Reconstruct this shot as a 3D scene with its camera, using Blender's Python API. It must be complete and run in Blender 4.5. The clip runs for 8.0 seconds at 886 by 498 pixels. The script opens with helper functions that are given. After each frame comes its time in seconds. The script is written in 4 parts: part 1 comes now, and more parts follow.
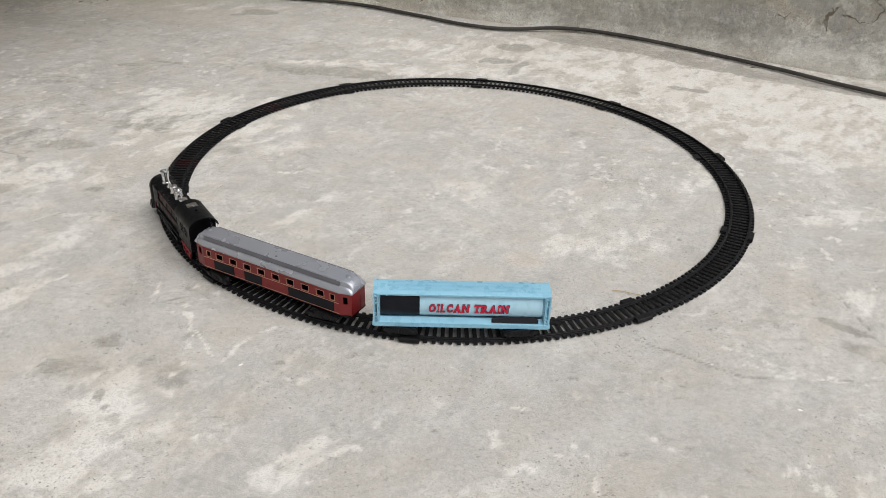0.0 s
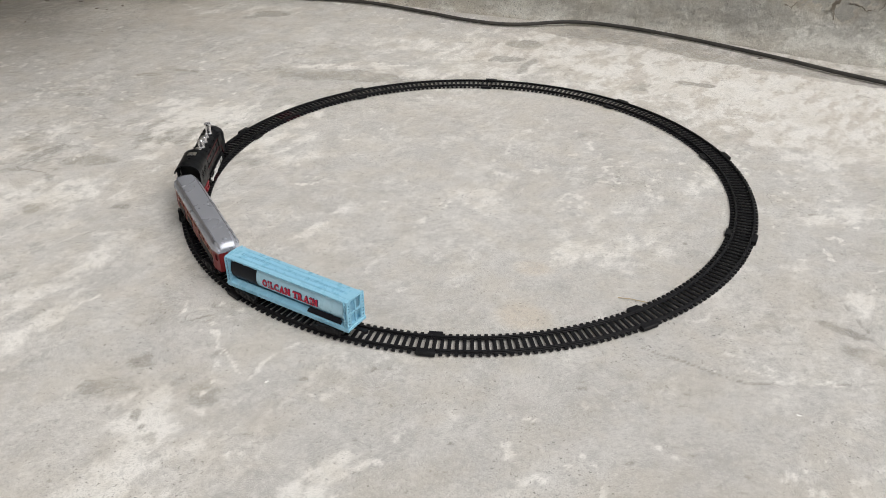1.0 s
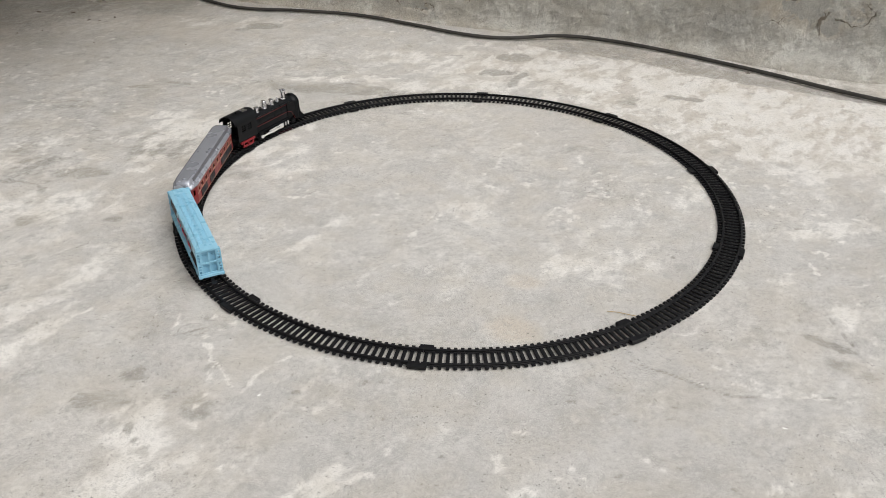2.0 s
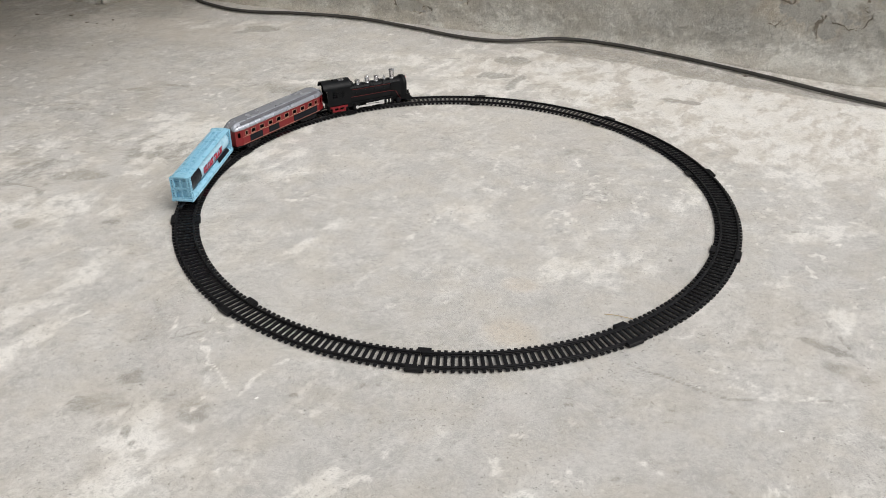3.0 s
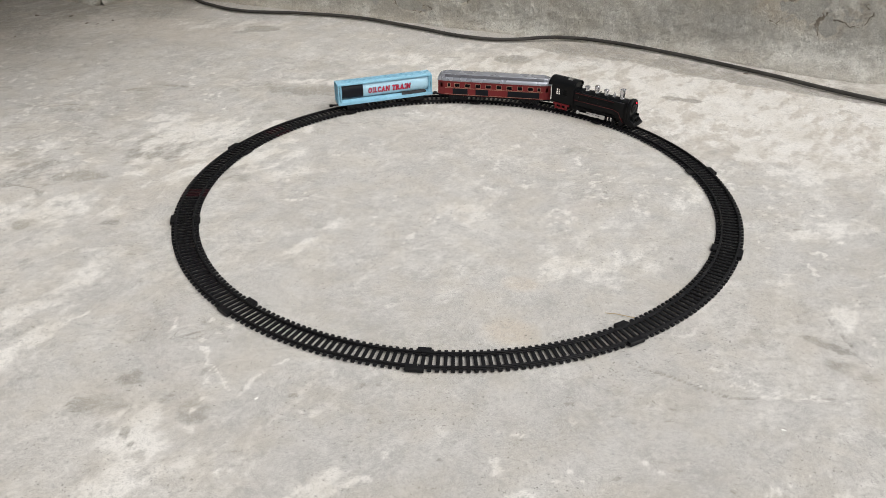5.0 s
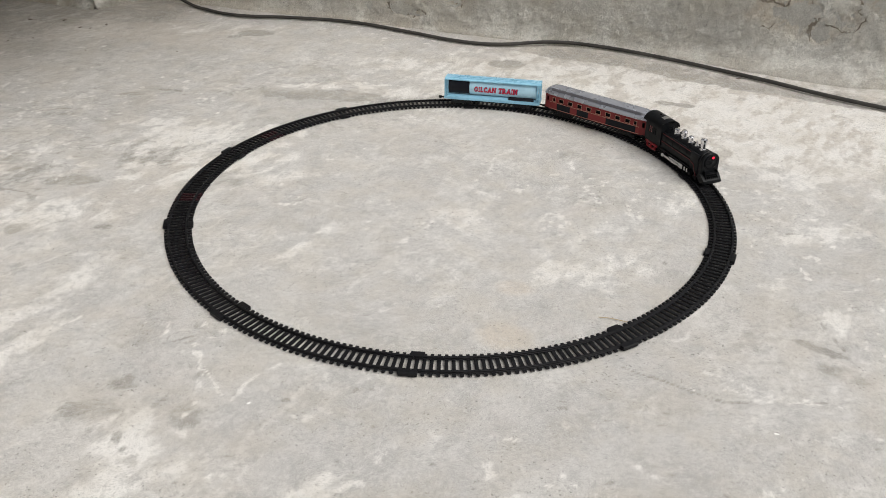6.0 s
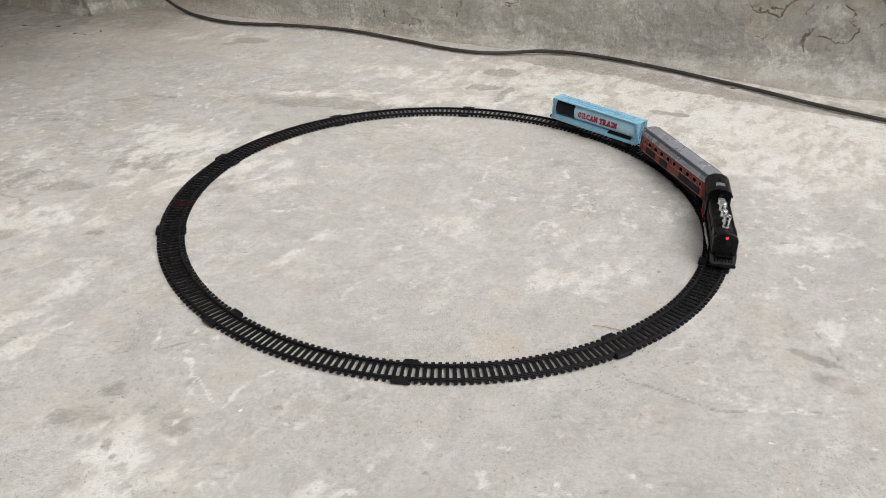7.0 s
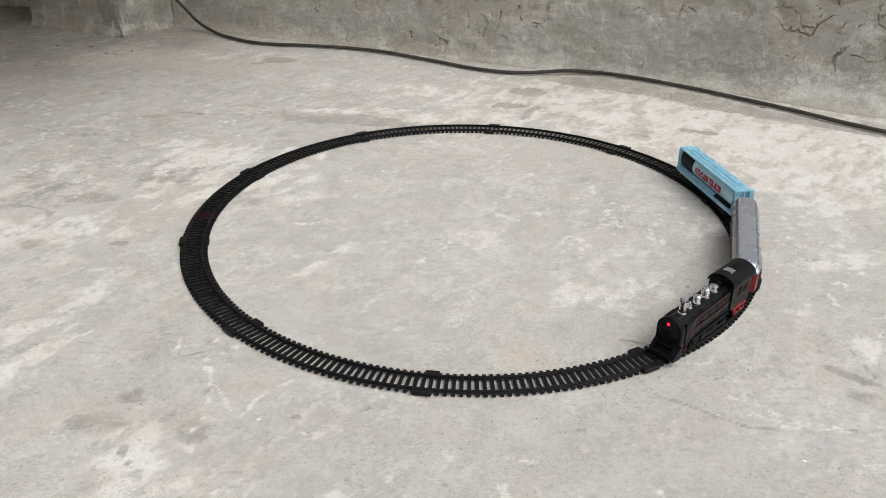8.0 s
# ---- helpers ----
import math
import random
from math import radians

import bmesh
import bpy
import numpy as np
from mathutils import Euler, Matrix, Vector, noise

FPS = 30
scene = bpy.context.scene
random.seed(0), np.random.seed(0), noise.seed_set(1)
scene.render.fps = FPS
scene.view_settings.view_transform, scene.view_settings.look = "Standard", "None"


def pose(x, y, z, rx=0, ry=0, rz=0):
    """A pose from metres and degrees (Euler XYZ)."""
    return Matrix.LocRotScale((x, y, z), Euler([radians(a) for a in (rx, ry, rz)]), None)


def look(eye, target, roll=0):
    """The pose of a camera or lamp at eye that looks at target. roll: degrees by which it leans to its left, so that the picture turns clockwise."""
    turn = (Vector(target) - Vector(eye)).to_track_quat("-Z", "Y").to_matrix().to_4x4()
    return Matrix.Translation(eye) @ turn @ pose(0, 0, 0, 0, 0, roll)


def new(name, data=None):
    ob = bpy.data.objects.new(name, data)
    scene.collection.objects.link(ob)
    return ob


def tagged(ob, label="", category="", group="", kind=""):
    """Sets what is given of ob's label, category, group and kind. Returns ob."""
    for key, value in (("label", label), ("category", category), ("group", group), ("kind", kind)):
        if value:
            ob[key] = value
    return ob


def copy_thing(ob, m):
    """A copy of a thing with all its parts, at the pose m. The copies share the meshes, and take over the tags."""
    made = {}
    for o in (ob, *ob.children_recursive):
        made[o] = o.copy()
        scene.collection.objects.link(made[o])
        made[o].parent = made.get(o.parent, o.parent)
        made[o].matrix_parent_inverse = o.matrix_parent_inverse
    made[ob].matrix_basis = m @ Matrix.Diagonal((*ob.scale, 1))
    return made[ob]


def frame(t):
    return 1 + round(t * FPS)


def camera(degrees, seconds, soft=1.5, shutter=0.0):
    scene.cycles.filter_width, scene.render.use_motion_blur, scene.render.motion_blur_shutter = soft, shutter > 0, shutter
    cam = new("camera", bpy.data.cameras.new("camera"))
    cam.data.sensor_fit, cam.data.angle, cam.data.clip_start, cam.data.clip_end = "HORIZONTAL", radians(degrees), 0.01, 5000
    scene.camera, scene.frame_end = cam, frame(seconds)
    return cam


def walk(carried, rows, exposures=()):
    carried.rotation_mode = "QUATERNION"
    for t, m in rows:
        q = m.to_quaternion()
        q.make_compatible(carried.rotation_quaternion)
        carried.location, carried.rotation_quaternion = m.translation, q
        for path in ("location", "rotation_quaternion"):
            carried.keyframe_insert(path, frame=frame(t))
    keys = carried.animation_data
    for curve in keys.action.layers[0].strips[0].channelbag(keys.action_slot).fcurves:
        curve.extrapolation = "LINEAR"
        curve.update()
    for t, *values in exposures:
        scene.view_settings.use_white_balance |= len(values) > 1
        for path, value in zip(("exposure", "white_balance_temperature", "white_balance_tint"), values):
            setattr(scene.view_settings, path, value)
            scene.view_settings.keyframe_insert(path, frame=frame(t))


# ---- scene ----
cam = camera(55.8, 8.0, soft=0.7)

PATH = [
    (0, (-0.009, -1.115, 0.52), (-0.02, 0.614, -0.486), 1.7),
    (0.5, (-0.009, -1.121, 0.568), (-0.059, 0.58, -0.482), -0.3),
    (1, (-0.004, -1.126, 0.581), (-0.055, 0.569, -0.478), -0.4),
    (1.5, (-0.005, -1.13, 0.588), (-0.042, 0.572, -0.462), -0.1),
    (3, (-0.004, -1.132, 0.593), (-0.028, 0.578, -0.444), 0.2),
    (3.5, (-0.001, -1.132, 0.592), (-0.027, 0.579, -0.444), 0.1),
    (4, (-0.001, -1.131, 0.592), (-0.03, 0.578, -0.447), -0.0),
    (4.5, (-0.002, -1.129, 0.591), (-0.033, 0.579, -0.449), -0.1),
    (6, (0.0, -1.129, 0.59), (-0.016, 0.586, -0.438), 0.1),
    (6.5, (0.0, -1.128, 0.588), (-0.006, 0.59, -0.436), 0.4),
    (7, (0.0, -1.127, 0.586), (-0.002, 0.6, -0.423), 0.6),
    (7.5, (0.001, -1.128, 0.582), (-0.015, 0.612, -0.403), 0.4),
    (8, (0.004, -1.125, 0.56), (-0.062, 0.634, -0.389), 0.1),
]
walk(cam, [(t, look(eye, target, roll)) for t, eye, target, roll in PATH],
     [(0, -0.05), (1.5, -0.04), (3, -0.02), (6, 0.0), (8, 0.0)])

# ---- light ----
SUN_AZ, SUN_EL = 122.0, 55.0            # degrees: clockwise from +y, above the ground
world = bpy.data.worlds.new("overcast_sky")
scene.world = world
world.use_nodes = True
wn = world.node_tree
sky = wn.nodes.new("ShaderNodeTexSky")
sky.sky_type = "NISHITA"
sky.sun_disc = False
sky.sun_elevation = radians(SUN_EL)
sky.sun_rotation = radians(SUN_AZ)
sky.air_density, sky.dust_density, sky.ozone_density = 1.0, 6.0, 1.0
grey = wn.nodes.new("ShaderNodeHueSaturation")
grey.inputs["Saturation"].default_value = 0.25
wn.links.new(sky.outputs[0], grey.inputs["Color"])
wn.links.new(grey.outputs[0], wn.nodes["Background"].inputs["Color"])
wn.nodes["Background"].inputs["Strength"].default_value = 0.10

sun_data = bpy.data.lights.new("sun", "SUN")
sun_data.energy, sun_data.angle, sun_data.color = 1.90, radians(65), (1.0, 0.985, 0.95)
sun = new("sun", sun_data)
sun_from = Vector((math.sin(radians(SUN_AZ)) * math.cos(radians(SUN_EL)),
                   math.cos(radians(SUN_AZ)) * math.cos(radians(SUN_EL)), math.sin(radians(SUN_EL))))
sun.matrix_basis = look(sun_from * 5, (0, 0, 0))


# ---- materials ----
def nodes_of(name):
    m = bpy.data.materials.new(name)
    m.use_nodes = True
    return m, m.node_tree, m.node_tree.nodes["Principled BSDF"]


def link(nt, a, b):
    nt.links.new(a, b)


def noise_node(nt, scale, detail=4.0, rough=0.55, kind="Object"):
    co = nt.nodes.new("ShaderNodeTexCoord")
    n = nt.nodes.new("ShaderNodeTexNoise")
    n.inputs["Scale"].default_value, n.inputs["Detail"].default_value, n.inputs["Roughness"].default_value = scale, detail, rough
    link(nt, co.outputs[kind], n.inputs["Vector"])
    return n.outputs["Fac"]


def ramp(nt, fac, lo, hi, a=0.0, b=1.0):
    r = nt.nodes.new("ShaderNodeMapRange")
    r.interpolation_type = "SMOOTHSTEP"
    for key, v in (("From Min", lo), ("From Max", hi), ("To Min", a), ("To Max", b)):
        r.inputs[key].default_value = v
    link(nt, fac, r.inputs["Value"])
    return r.outputs["Result"]


def mix(nt, fac, a, b, blend="MIX"):
    n = nt.nodes.new("ShaderNodeMix")
    n.data_type, n.blend_type = "RGBA", blend
    ins = [s for s in n.inputs if s.type == "RGBA"]
    for sock, v in ((n.inputs["Factor"], fac), (ins[0], a), (ins[1], b)):
        if isinstance(v, (int, float)):
            sock.default_value = v
        elif isinstance(v, tuple):
            sock.default_value = (*v, 1.0)
        else:
            link(nt, v, sock)
    return [s for s in n.outputs if s.type == "RGBA"][0]


def times(nt, a, b, op="MULTIPLY"):
    n = nt.nodes.new("ShaderNodeMath")
    n.operation = op
    for sock, v in zip(n.inputs, (a, b)):
        if isinstance(v, (int, float)):
            sock.default_value = v
        else:
            link(nt, v, sock)
    return n.outputs[0]


def bump(nt, bsdf, height, strength, distance, before=None):
    n = nt.nodes.new("ShaderNodeBump")
    n.inputs["Strength"].default_value, n.inputs["Distance"].default_value = strength, distance
    link(nt, height, n.inputs["Height"])
    if before is not None:
        link(nt, before, n.inputs["Normal"])
    link(nt, n.outputs[0], bsdf.inputs["Normal"])
    return n.outputs[0]


def plastic(name, colour, rough=0.4, worn=None, metal=0.0, wear=0.35, scale=60.0, spec=0.4, peel=0.12):
    """Moulded or painted toy plastic: tone drift, scuffs and a fine orange peel."""
    m, nt, b = nodes_of(name)
    worn = worn or tuple(min(1.0, c * 1.35 + 0.01) for c in colour)
    big = ramp(nt, noise_node(nt, scale, 5.0), 0.42, 0.72)
    fine = ramp(nt, noise_node(nt, scale * 9, 3.0), 0.52, 0.75)
    c = mix(nt, times(nt, big, wear), colour, worn)
    c = mix(nt, times(nt, fine, wear * 0.5), c, tuple(x * 0.75 for x in colour))
    link(nt, c, b.inputs["Base Color"])
    link(nt, ramp(nt, noise_node(nt, scale * 2, 4.0), 0.3, 0.7, rough - 0.08, rough + 0.14), b.inputs["Roughness"])
    b.inputs["Metallic"].default_value = metal
    b.inputs["Specular IOR Level"].default_value = spec
    bump(nt, b, noise_node(nt, scale * 14, 2.0), peel, 0.0004)
    return m


def stretched_noise(nt, scale, turn, long):
    """Noise drawn out along one direction of the plan, as a trowel leaves it."""
    co, mp, n = nt.nodes.new("ShaderNodeTexCoord"), nt.nodes.new("ShaderNodeMapping"), nt.nodes.new("ShaderNodeTexNoise")
    mp.vector_type = "TEXTURE"
    mp.inputs["Rotation"].default_value = (0, 0, radians(turn))
    mp.inputs["Scale"].default_value = (long, 1, 1)
    n.inputs["Scale"].default_value, n.inputs["Detail"].default_value, n.inputs["Roughness"].default_value = scale, 7.0, 0.62
    n.inputs["Distortion"].default_value = 0.6
    link(nt, co.outputs["Object"], mp.inputs["Vector"])
    link(nt, mp.outputs[0], n.inputs["Vector"])
    return n.outputs["Fac"]


def concrete(name, light, dark, attr, cracked=False):
    """Cement skim: cloudy tone, sand grain, pits; the attribute holds lime, darkening and earth stains."""
    m, nt, b = nodes_of(name)
    cloud = ramp(nt, noise_node(nt, 3.2, 7.0, 0.56), 0.30, 0.70)
    patch = ramp(nt, noise_node(nt, 13.0, 9.0, 0.62), 0.38, 0.66)
    stroke = ramp(nt, stretched_noise(nt, 30.0, 62.0, 4.5), 0.40, 0.66)
    swirl = ramp(nt, stretched_noise(nt, 85.0, 20.0, 3.0), 0.50, 0.68)
    c = mix(nt, cloud, dark, light)
    c = mix(nt, times(nt, patch, 0.40), c, tuple(min(1, x * 1.20) for x in light))
    c = mix(nt, times(nt, stroke, 0.38), c, tuple(x * 0.86 for x in dark))
    c = mix(nt, times(nt, swirl, 0.22), c, tuple(min(1, x * 1.26) for x in light))
    at = nt.nodes.new("ShaderNodeAttribute")
    at.attribute_name = attr
    split = nt.nodes.new("ShaderNodeSeparateColor")
    link(nt, at.outputs["Color"], split.inputs[0])
    lime, darken, warm = split.outputs
    edge = times(nt, noise_node(nt, 60.0, 10.0, 0.66), 0.5, "SUBTRACT")
    fray = times(nt, noise_node(nt, 95.0, 9.0, 0.68), 0.5, "SUBTRACT")

    def stain(amount, by, reach, lo, hi, most):
        return ramp(nt, times(nt, amount, times(nt, by, reach), "ADD"), lo, hi, 0.0, most)
    c = mix(nt, times(nt, warm, 0.85), c, (dark[0] * 1.24, dark[1] * 1.09, dark[2] * 0.92) if cracked else (light[0] * 1.06, light[1] * 0.96, light[2] * 0.84))
    c = mix(nt, stain(darken, edge, 0.9, 0.20, 0.78, 0.80), c, (dark[0] * 0.56, dark[1] * 0.54, dark[2] * 0.50))
    c = mix(nt, stain(lime, fray, 1.3, 0.05, 0.90, 0.92), c, (light[0] * 1.52, light[1] * 1.52, light[2] * 1.51))
    grain = noise_node(nt, 780.0, 3.0, 0.65)
    c = mix(nt, ramp(nt, grain, 0.46, 0.70, 0.0, 0.72), c, tuple(x * 0.52 for x in dark))
    sand = noise_node(nt, 1300.0, 2.0, 0.6)
    c = mix(nt, ramp(nt, sand, 0.50, 0.70, 0.0, 0.75), c, tuple(min(1, x * 1.45) for x in light))
    pebble = noise_node(nt, 200.0, 3.0, 0.62)
    c = mix(nt, ramp(nt, pebble, 0.53, 0.70, 0.0, 0.34), c, tuple(x * 0.66 for x in dark))
    c = mix(nt, ramp(nt, pebble, 0.46, 0.30, 0.0, 0.34), c, tuple(min(1, x * 1.32) for x in light))
    speck = noise_node(nt, 330.0, 2.0, 0.5)
    dots = times(nt, ramp(nt, speck, 0.645, 0.71, 0.0, 0.95), ramp(nt, noise_node(nt, 7.0, 4.0), 0.40, 0.62, 0.15, 1.0))
    c = mix(nt, dots, c, tuple(x * 0.35 for x in dark))
    mottle = noise_node(nt, 38.0, 10.0, 0.74)
    c = mix(nt, ramp(nt, mottle, 0.51, 0.68, 0.0, 0.42), c, tuple(x * 0.74 for x in dark))
    c = mix(nt, ramp(nt, mottle, 0.47, 0.32, 0.0, 0.40), c, tuple(x * 1.28 for x in light))
    tint = ramp(nt, noise_node(nt, 14.0, 6.0, 0.65), 0.40, 0.66, 0.0, 0.30)
    c = mix(nt, tint, c, (dark[0] * 1.10, dark[1] * 1.02, dark[2] * 0.88))
    rosy = ramp(nt, noise_node(nt, 8.0, 7.0, 0.6), 0.56, 0.74, 0.0, 0.22)
    c = mix(nt, rosy, c, (light[0] * 1.06, light[1] * 0.97, light[2] * 0.93))
    pits = nt.nodes.new("ShaderNodeTexVoronoi")
    pits.inputs["Scale"].default_value = 90.0
    co = nt.nodes.new("ShaderNodeTexCoord")
    link(nt, co.outputs["Object"], pits.inputs["Vector"])
    hole = times(nt, ramp(nt, pits.outputs["Distance"], 0.06, 0.12, 1.0, 0.0), ramp(nt, noise_node(nt, 9.0, 4.0), 0.48, 0.62))
    hole = times(nt, hole, ramp(nt, noise_node(nt, 90.0, 1.0), 0.50, 0.56))
    c = mix(nt, times(nt, hole, 0.75), c, tuple(x * 0.22 for x in dark))
    gap = None
    if cracked:
        # hairline cracks that gather where the render flakes
        fl = nt.nodes.new("ShaderNodeAttribute")
        fl.attribute_name = "flake"
        warp = nt.nodes.new("ShaderNodeTexNoise")
        warp.inputs["Scale"].default_value, warp.inputs["Detail"].default_value = 22.0, 6.0
        link(nt, co.outputs["Object"], warp.inputs["Vector"])
        bend = nt.nodes.new("ShaderNodeVectorMath")
        bend.operation = "MULTIPLY_ADD"
        bend.inputs[1].default_value = (0.055, 0.055, 0.055)
        link(nt, warp.outputs["Color"], bend.inputs[0])
        link(nt, co.outputs["Object"], bend.inputs[2])
        cell = nt.nodes.new("ShaderNodeTexVoronoi")
        cell.feature = "DISTANCE_TO_EDGE"
        cell.inputs["Scale"].default_value = 15.0
        link(nt, bend.outputs[0], cell.inputs["Vector"])
        near = ramp(nt, noise_node(nt, 24.0, 5.0), 0.36, 0.68, 0.006, 0.055)
        thin = times(nt, cell.outputs["Distance"], near, "DIVIDE")
        gap = times(nt, ramp(nt, thin, 0.35, 1.0, 1.0, 0.0), ramp(nt, times(nt, fl.outputs["Fac"], times(nt, edge, 1.2), "ADD"), 0.10, 0.40))
        rubble = times(nt, ramp(nt, noise_node(nt, 70.0, 8.0, 0.7), 0.42, 0.62), ramp(nt, fl.outputs["Fac"], 0.2, 0.9, 0.0, 0.28))
        c = mix(nt, rubble, c, (dark[0] * 0.82, dark[1] * 0.70, dark[2] * 0.56))
        c = mix(nt, times(nt, gap, 0.8), c, (dark[0] * 0.40, dark[1] * 0.33, dark[2] * 0.26))
    link(nt, c, b.inputs["Base Color"])
    link(nt, ramp(nt, noise_node(nt, 30.0, 5.0), 0.3, 0.7, 0.62, 0.9), b.inputs["Roughness"])
    b.inputs["Specular IOR Level"].default_value = 0.35
    first = bump(nt, b, noise_node(nt, 45.0, 8.0, 0.7), 0.30, 0.003)
    second = bump(nt, b, grain, 0.35, 0.0008, first)
    if cracked:
        third = bump(nt, b, noise_node(nt, 110.0, 9.0, 0.76), 1.0, 0.008, second)
        bump(nt, b, times(nt, gap, -1.0), 0.8, 0.006, third)
    return m


FLOOR_MAT = concrete("floor_cement", (0.51, 0.496, 0.472), (0.42, 0.408, 0.388), "stain")
WALL_MAT = concrete("wall_render", (0.58, 0.568, 0.528), (0.435, 0.425, 0.392), "stain", True)
TRACK_MAT = plastic("black_track_plastic", (0.0075, 0.0075, 0.0085), 0.42, (0.012, 0.012, 0.015), spec=0.18)
RUST_MAT = plastic("dark_red_smeared_plastic", (0.018, 0.005, 0.007), 0.45, spec=0.20)
BLACK_MAT = plastic("black_loco_plastic", (0.0045, 0.005, 0.006), 0.36, (0.008, 0.009, 0.010), spec=0.15)
PATCH_MAT = plastic("matt_black_sticker", (0.006, 0.007, 0.011), 0.42, spec=0.16)
RED_MAT = plastic("maroon_red_plastic", (0.17, 0.010, 0.012), 0.38, (0.23, 0.02, 0.02))
TRUCK_MAT = plastic("bright_red_plastic", (0.19, 0.008, 0.013), 0.40)
CREAM_MAT = plastic("cream_pinstripe", (0.42, 0.24, 0.17), 0.5)
STRIPE_MAT = plastic("red_pinstripe", (0.09, 0.009, 0.010), 0.5)
SILVER_MAT = plastic("silver_roof_paint", (0.37, 0.385, 0.43), 0.27, (0.40, 0.415, 0.46), 0.50, 0.10, 7.0, 0.4, 0.01)
ROOF_SHADE_MAT = plastic("dark_grey_step_shade", (0.13, 0.13, 0.145), 0.35, None, 0.3)
CHROME_MAT = plastic("chrome_plating", (0.72, 0.72, 0.74), 0.16, None, 1.0, 0.1)
WHITE_MAT = plastic("silver_white_rod_plastic", (0.62, 0.61, 0.60), 0.36, None, 0.2)
TANK_MAT = plastic("pale_tank_plastic", (0.40, 0.63, 0.76), 0.28, (0.44, 0.66, 0.78))
BLUE_MAT = plastic("pale_blue_plastic", (0.25, 0.50, 0.65), 0.30, (0.29, 0.54, 0.68))
TEXT_MAT = plastic("red_lettering", (0.50, 0.012, 0.045), 0.45)
EDGE_MAT = plastic("navy_letter_outline", (0.05, 0.03, 0.08), 0.5)
CABLE_MAT = plastic("grey_black_rubber", (0.036, 0.033, 0.030), 0.68, (0.075, 0.070, 0.062), 0.0, 0.6, 25.0)
STRAW_MAT = plastic("dry_straw", (0.42, 0.33, 0.19), 0.7)
CHIP_MAT = plastic("dark_earth_crumb", (0.17, 0.14, 0.115), 0.85)

led, led_nt, led_b = nodes_of("red_lamp_glow")
led_b.inputs["Base Color"].default_value = (0.6, 0.01, 0.02, 1)
led_b.inputs["Emission Color"].default_value = (1.0, 0.012, 0.05, 1)
led_b.inputs["Emission Strength"].default_value = 1.6


# ---- mesh helpers ----
def part(name, bm, material, parent, label="", at=None):
    """Links a bmesh as one mesh object under a thing or part."""
    bmesh.ops.recalc_face_normals(bm, faces=bm.faces)
    for f in bm.faces:
        f.smooth = True
    for e in bm.edges:
        e.smooth = len(e.link_faces) == 2 and e.calc_face_angle(0) < radians(32)
    me = bpy.data.meshes.new(name)
    bm.to_mesh(me)
    bm.free()
    me.materials.append(material)
    ob = new(name, me)
    ob.parent = parent
    if at is not None:
        ob.matrix_basis = at
    return tagged(ob, label)


def share(ob, parent, m):
    """Another part on the same mesh."""
    c = new(ob.name.split(".")[0], ob.data)
    c.parent, c.matrix_basis = parent, m
    return c


def box(bm, x0, x1, y0, y1, z0, z1, bevel=0.0, m=None):
    made = bmesh.ops.create_cube(bm, size=1.0)["verts"]
    bmesh.ops.transform(bm, matrix=Matrix.Translation(((x0 + x1) / 2, (y0 + y1) / 2, (z0 + z1) / 2))
                        @ Matrix.Diagonal((x1 - x0, y1 - y0, z1 - z0, 1)), verts=made)
    if bevel:
        edges = list({e for v in made for e in v.link_edges})
        out = bmesh.ops.bevel(bm, geom=edges, offset=bevel, segments=2, affect="EDGES", profile=0.6)
        made = list({v for f in out["faces"] for v in f.verts} | {v for v in made if v.is_valid})
    if m is not None:
        bmesh.ops.transform(bm, matrix=m, verts=made)
    return bm


def loft(bm, sections, closed=True, caps=True):
    """Skins rings of points, all of one count."""
    rings = [[bm.verts.new(p) for p in s] for s in sections]
    n = len(rings[0])
    for a, b in zip(rings, rings[1:]):
        for i in range(n if closed else n - 1):
            bm.faces.new((a[i], a[(i + 1) % n], b[(i + 1) % n], b[i]))
    if caps:
        bm.faces.new(rings[0])
        bm.faces.new(rings[-1][::-1])
    return bm


def prism(bm, outline, x0, x1):
    """A (y, z) outline drawn out along x."""
    return loft(bm, [[(x, y, z) for y, z in outline] for x in (x0, x1)])


def lathe(bm, profile, x, y, z, seg=20, axis="z"):
    rings = []
    for r, h in profile:
        ring = []
        for i in range(seg):
            a = 2 * math.pi * i / seg
            c, s = r * math.cos(a), r * math.sin(a)
            ring.append({"z": (x + c, y + s, z + h), "y": (x + c, y + h, z + s), "x": (x + h, y + c, z + s)}[axis])
        rings.append(ring)
    return loft(bm, rings)


def B():
    return bmesh.new()


# ---- ground and walls ----
def hash2(ix, iy, seed):
    h = (ix * 374761393 + iy * 668265263 + seed * 974634777) & 0xFFFFFFFF
    h = ((h ^ (h >> 13)) * 1274126177) & 0xFFFFFFFF
    return ((h ^ (h >> 16)) & 0xFFFF) / 65535.0


def value_noise(x, y, seed):
    ix, iy = np.floor(x).astype(np.int64), np.floor(y).astype(np.int64)
    fx, fy = x - ix, y - iy
    fx, fy = fx * fx * (3 - 2 * fx), fy * fy * (3 - 2 * fy)
    a, b = hash2(ix, iy, seed), hash2(ix + 1, iy, seed)
    c, d = hash2(ix, iy + 1, seed), hash2(ix + 1, iy + 1, seed)
    return a + (b - a) * fx + (c - a) * fy + (a - b - c + d) * fx * fy


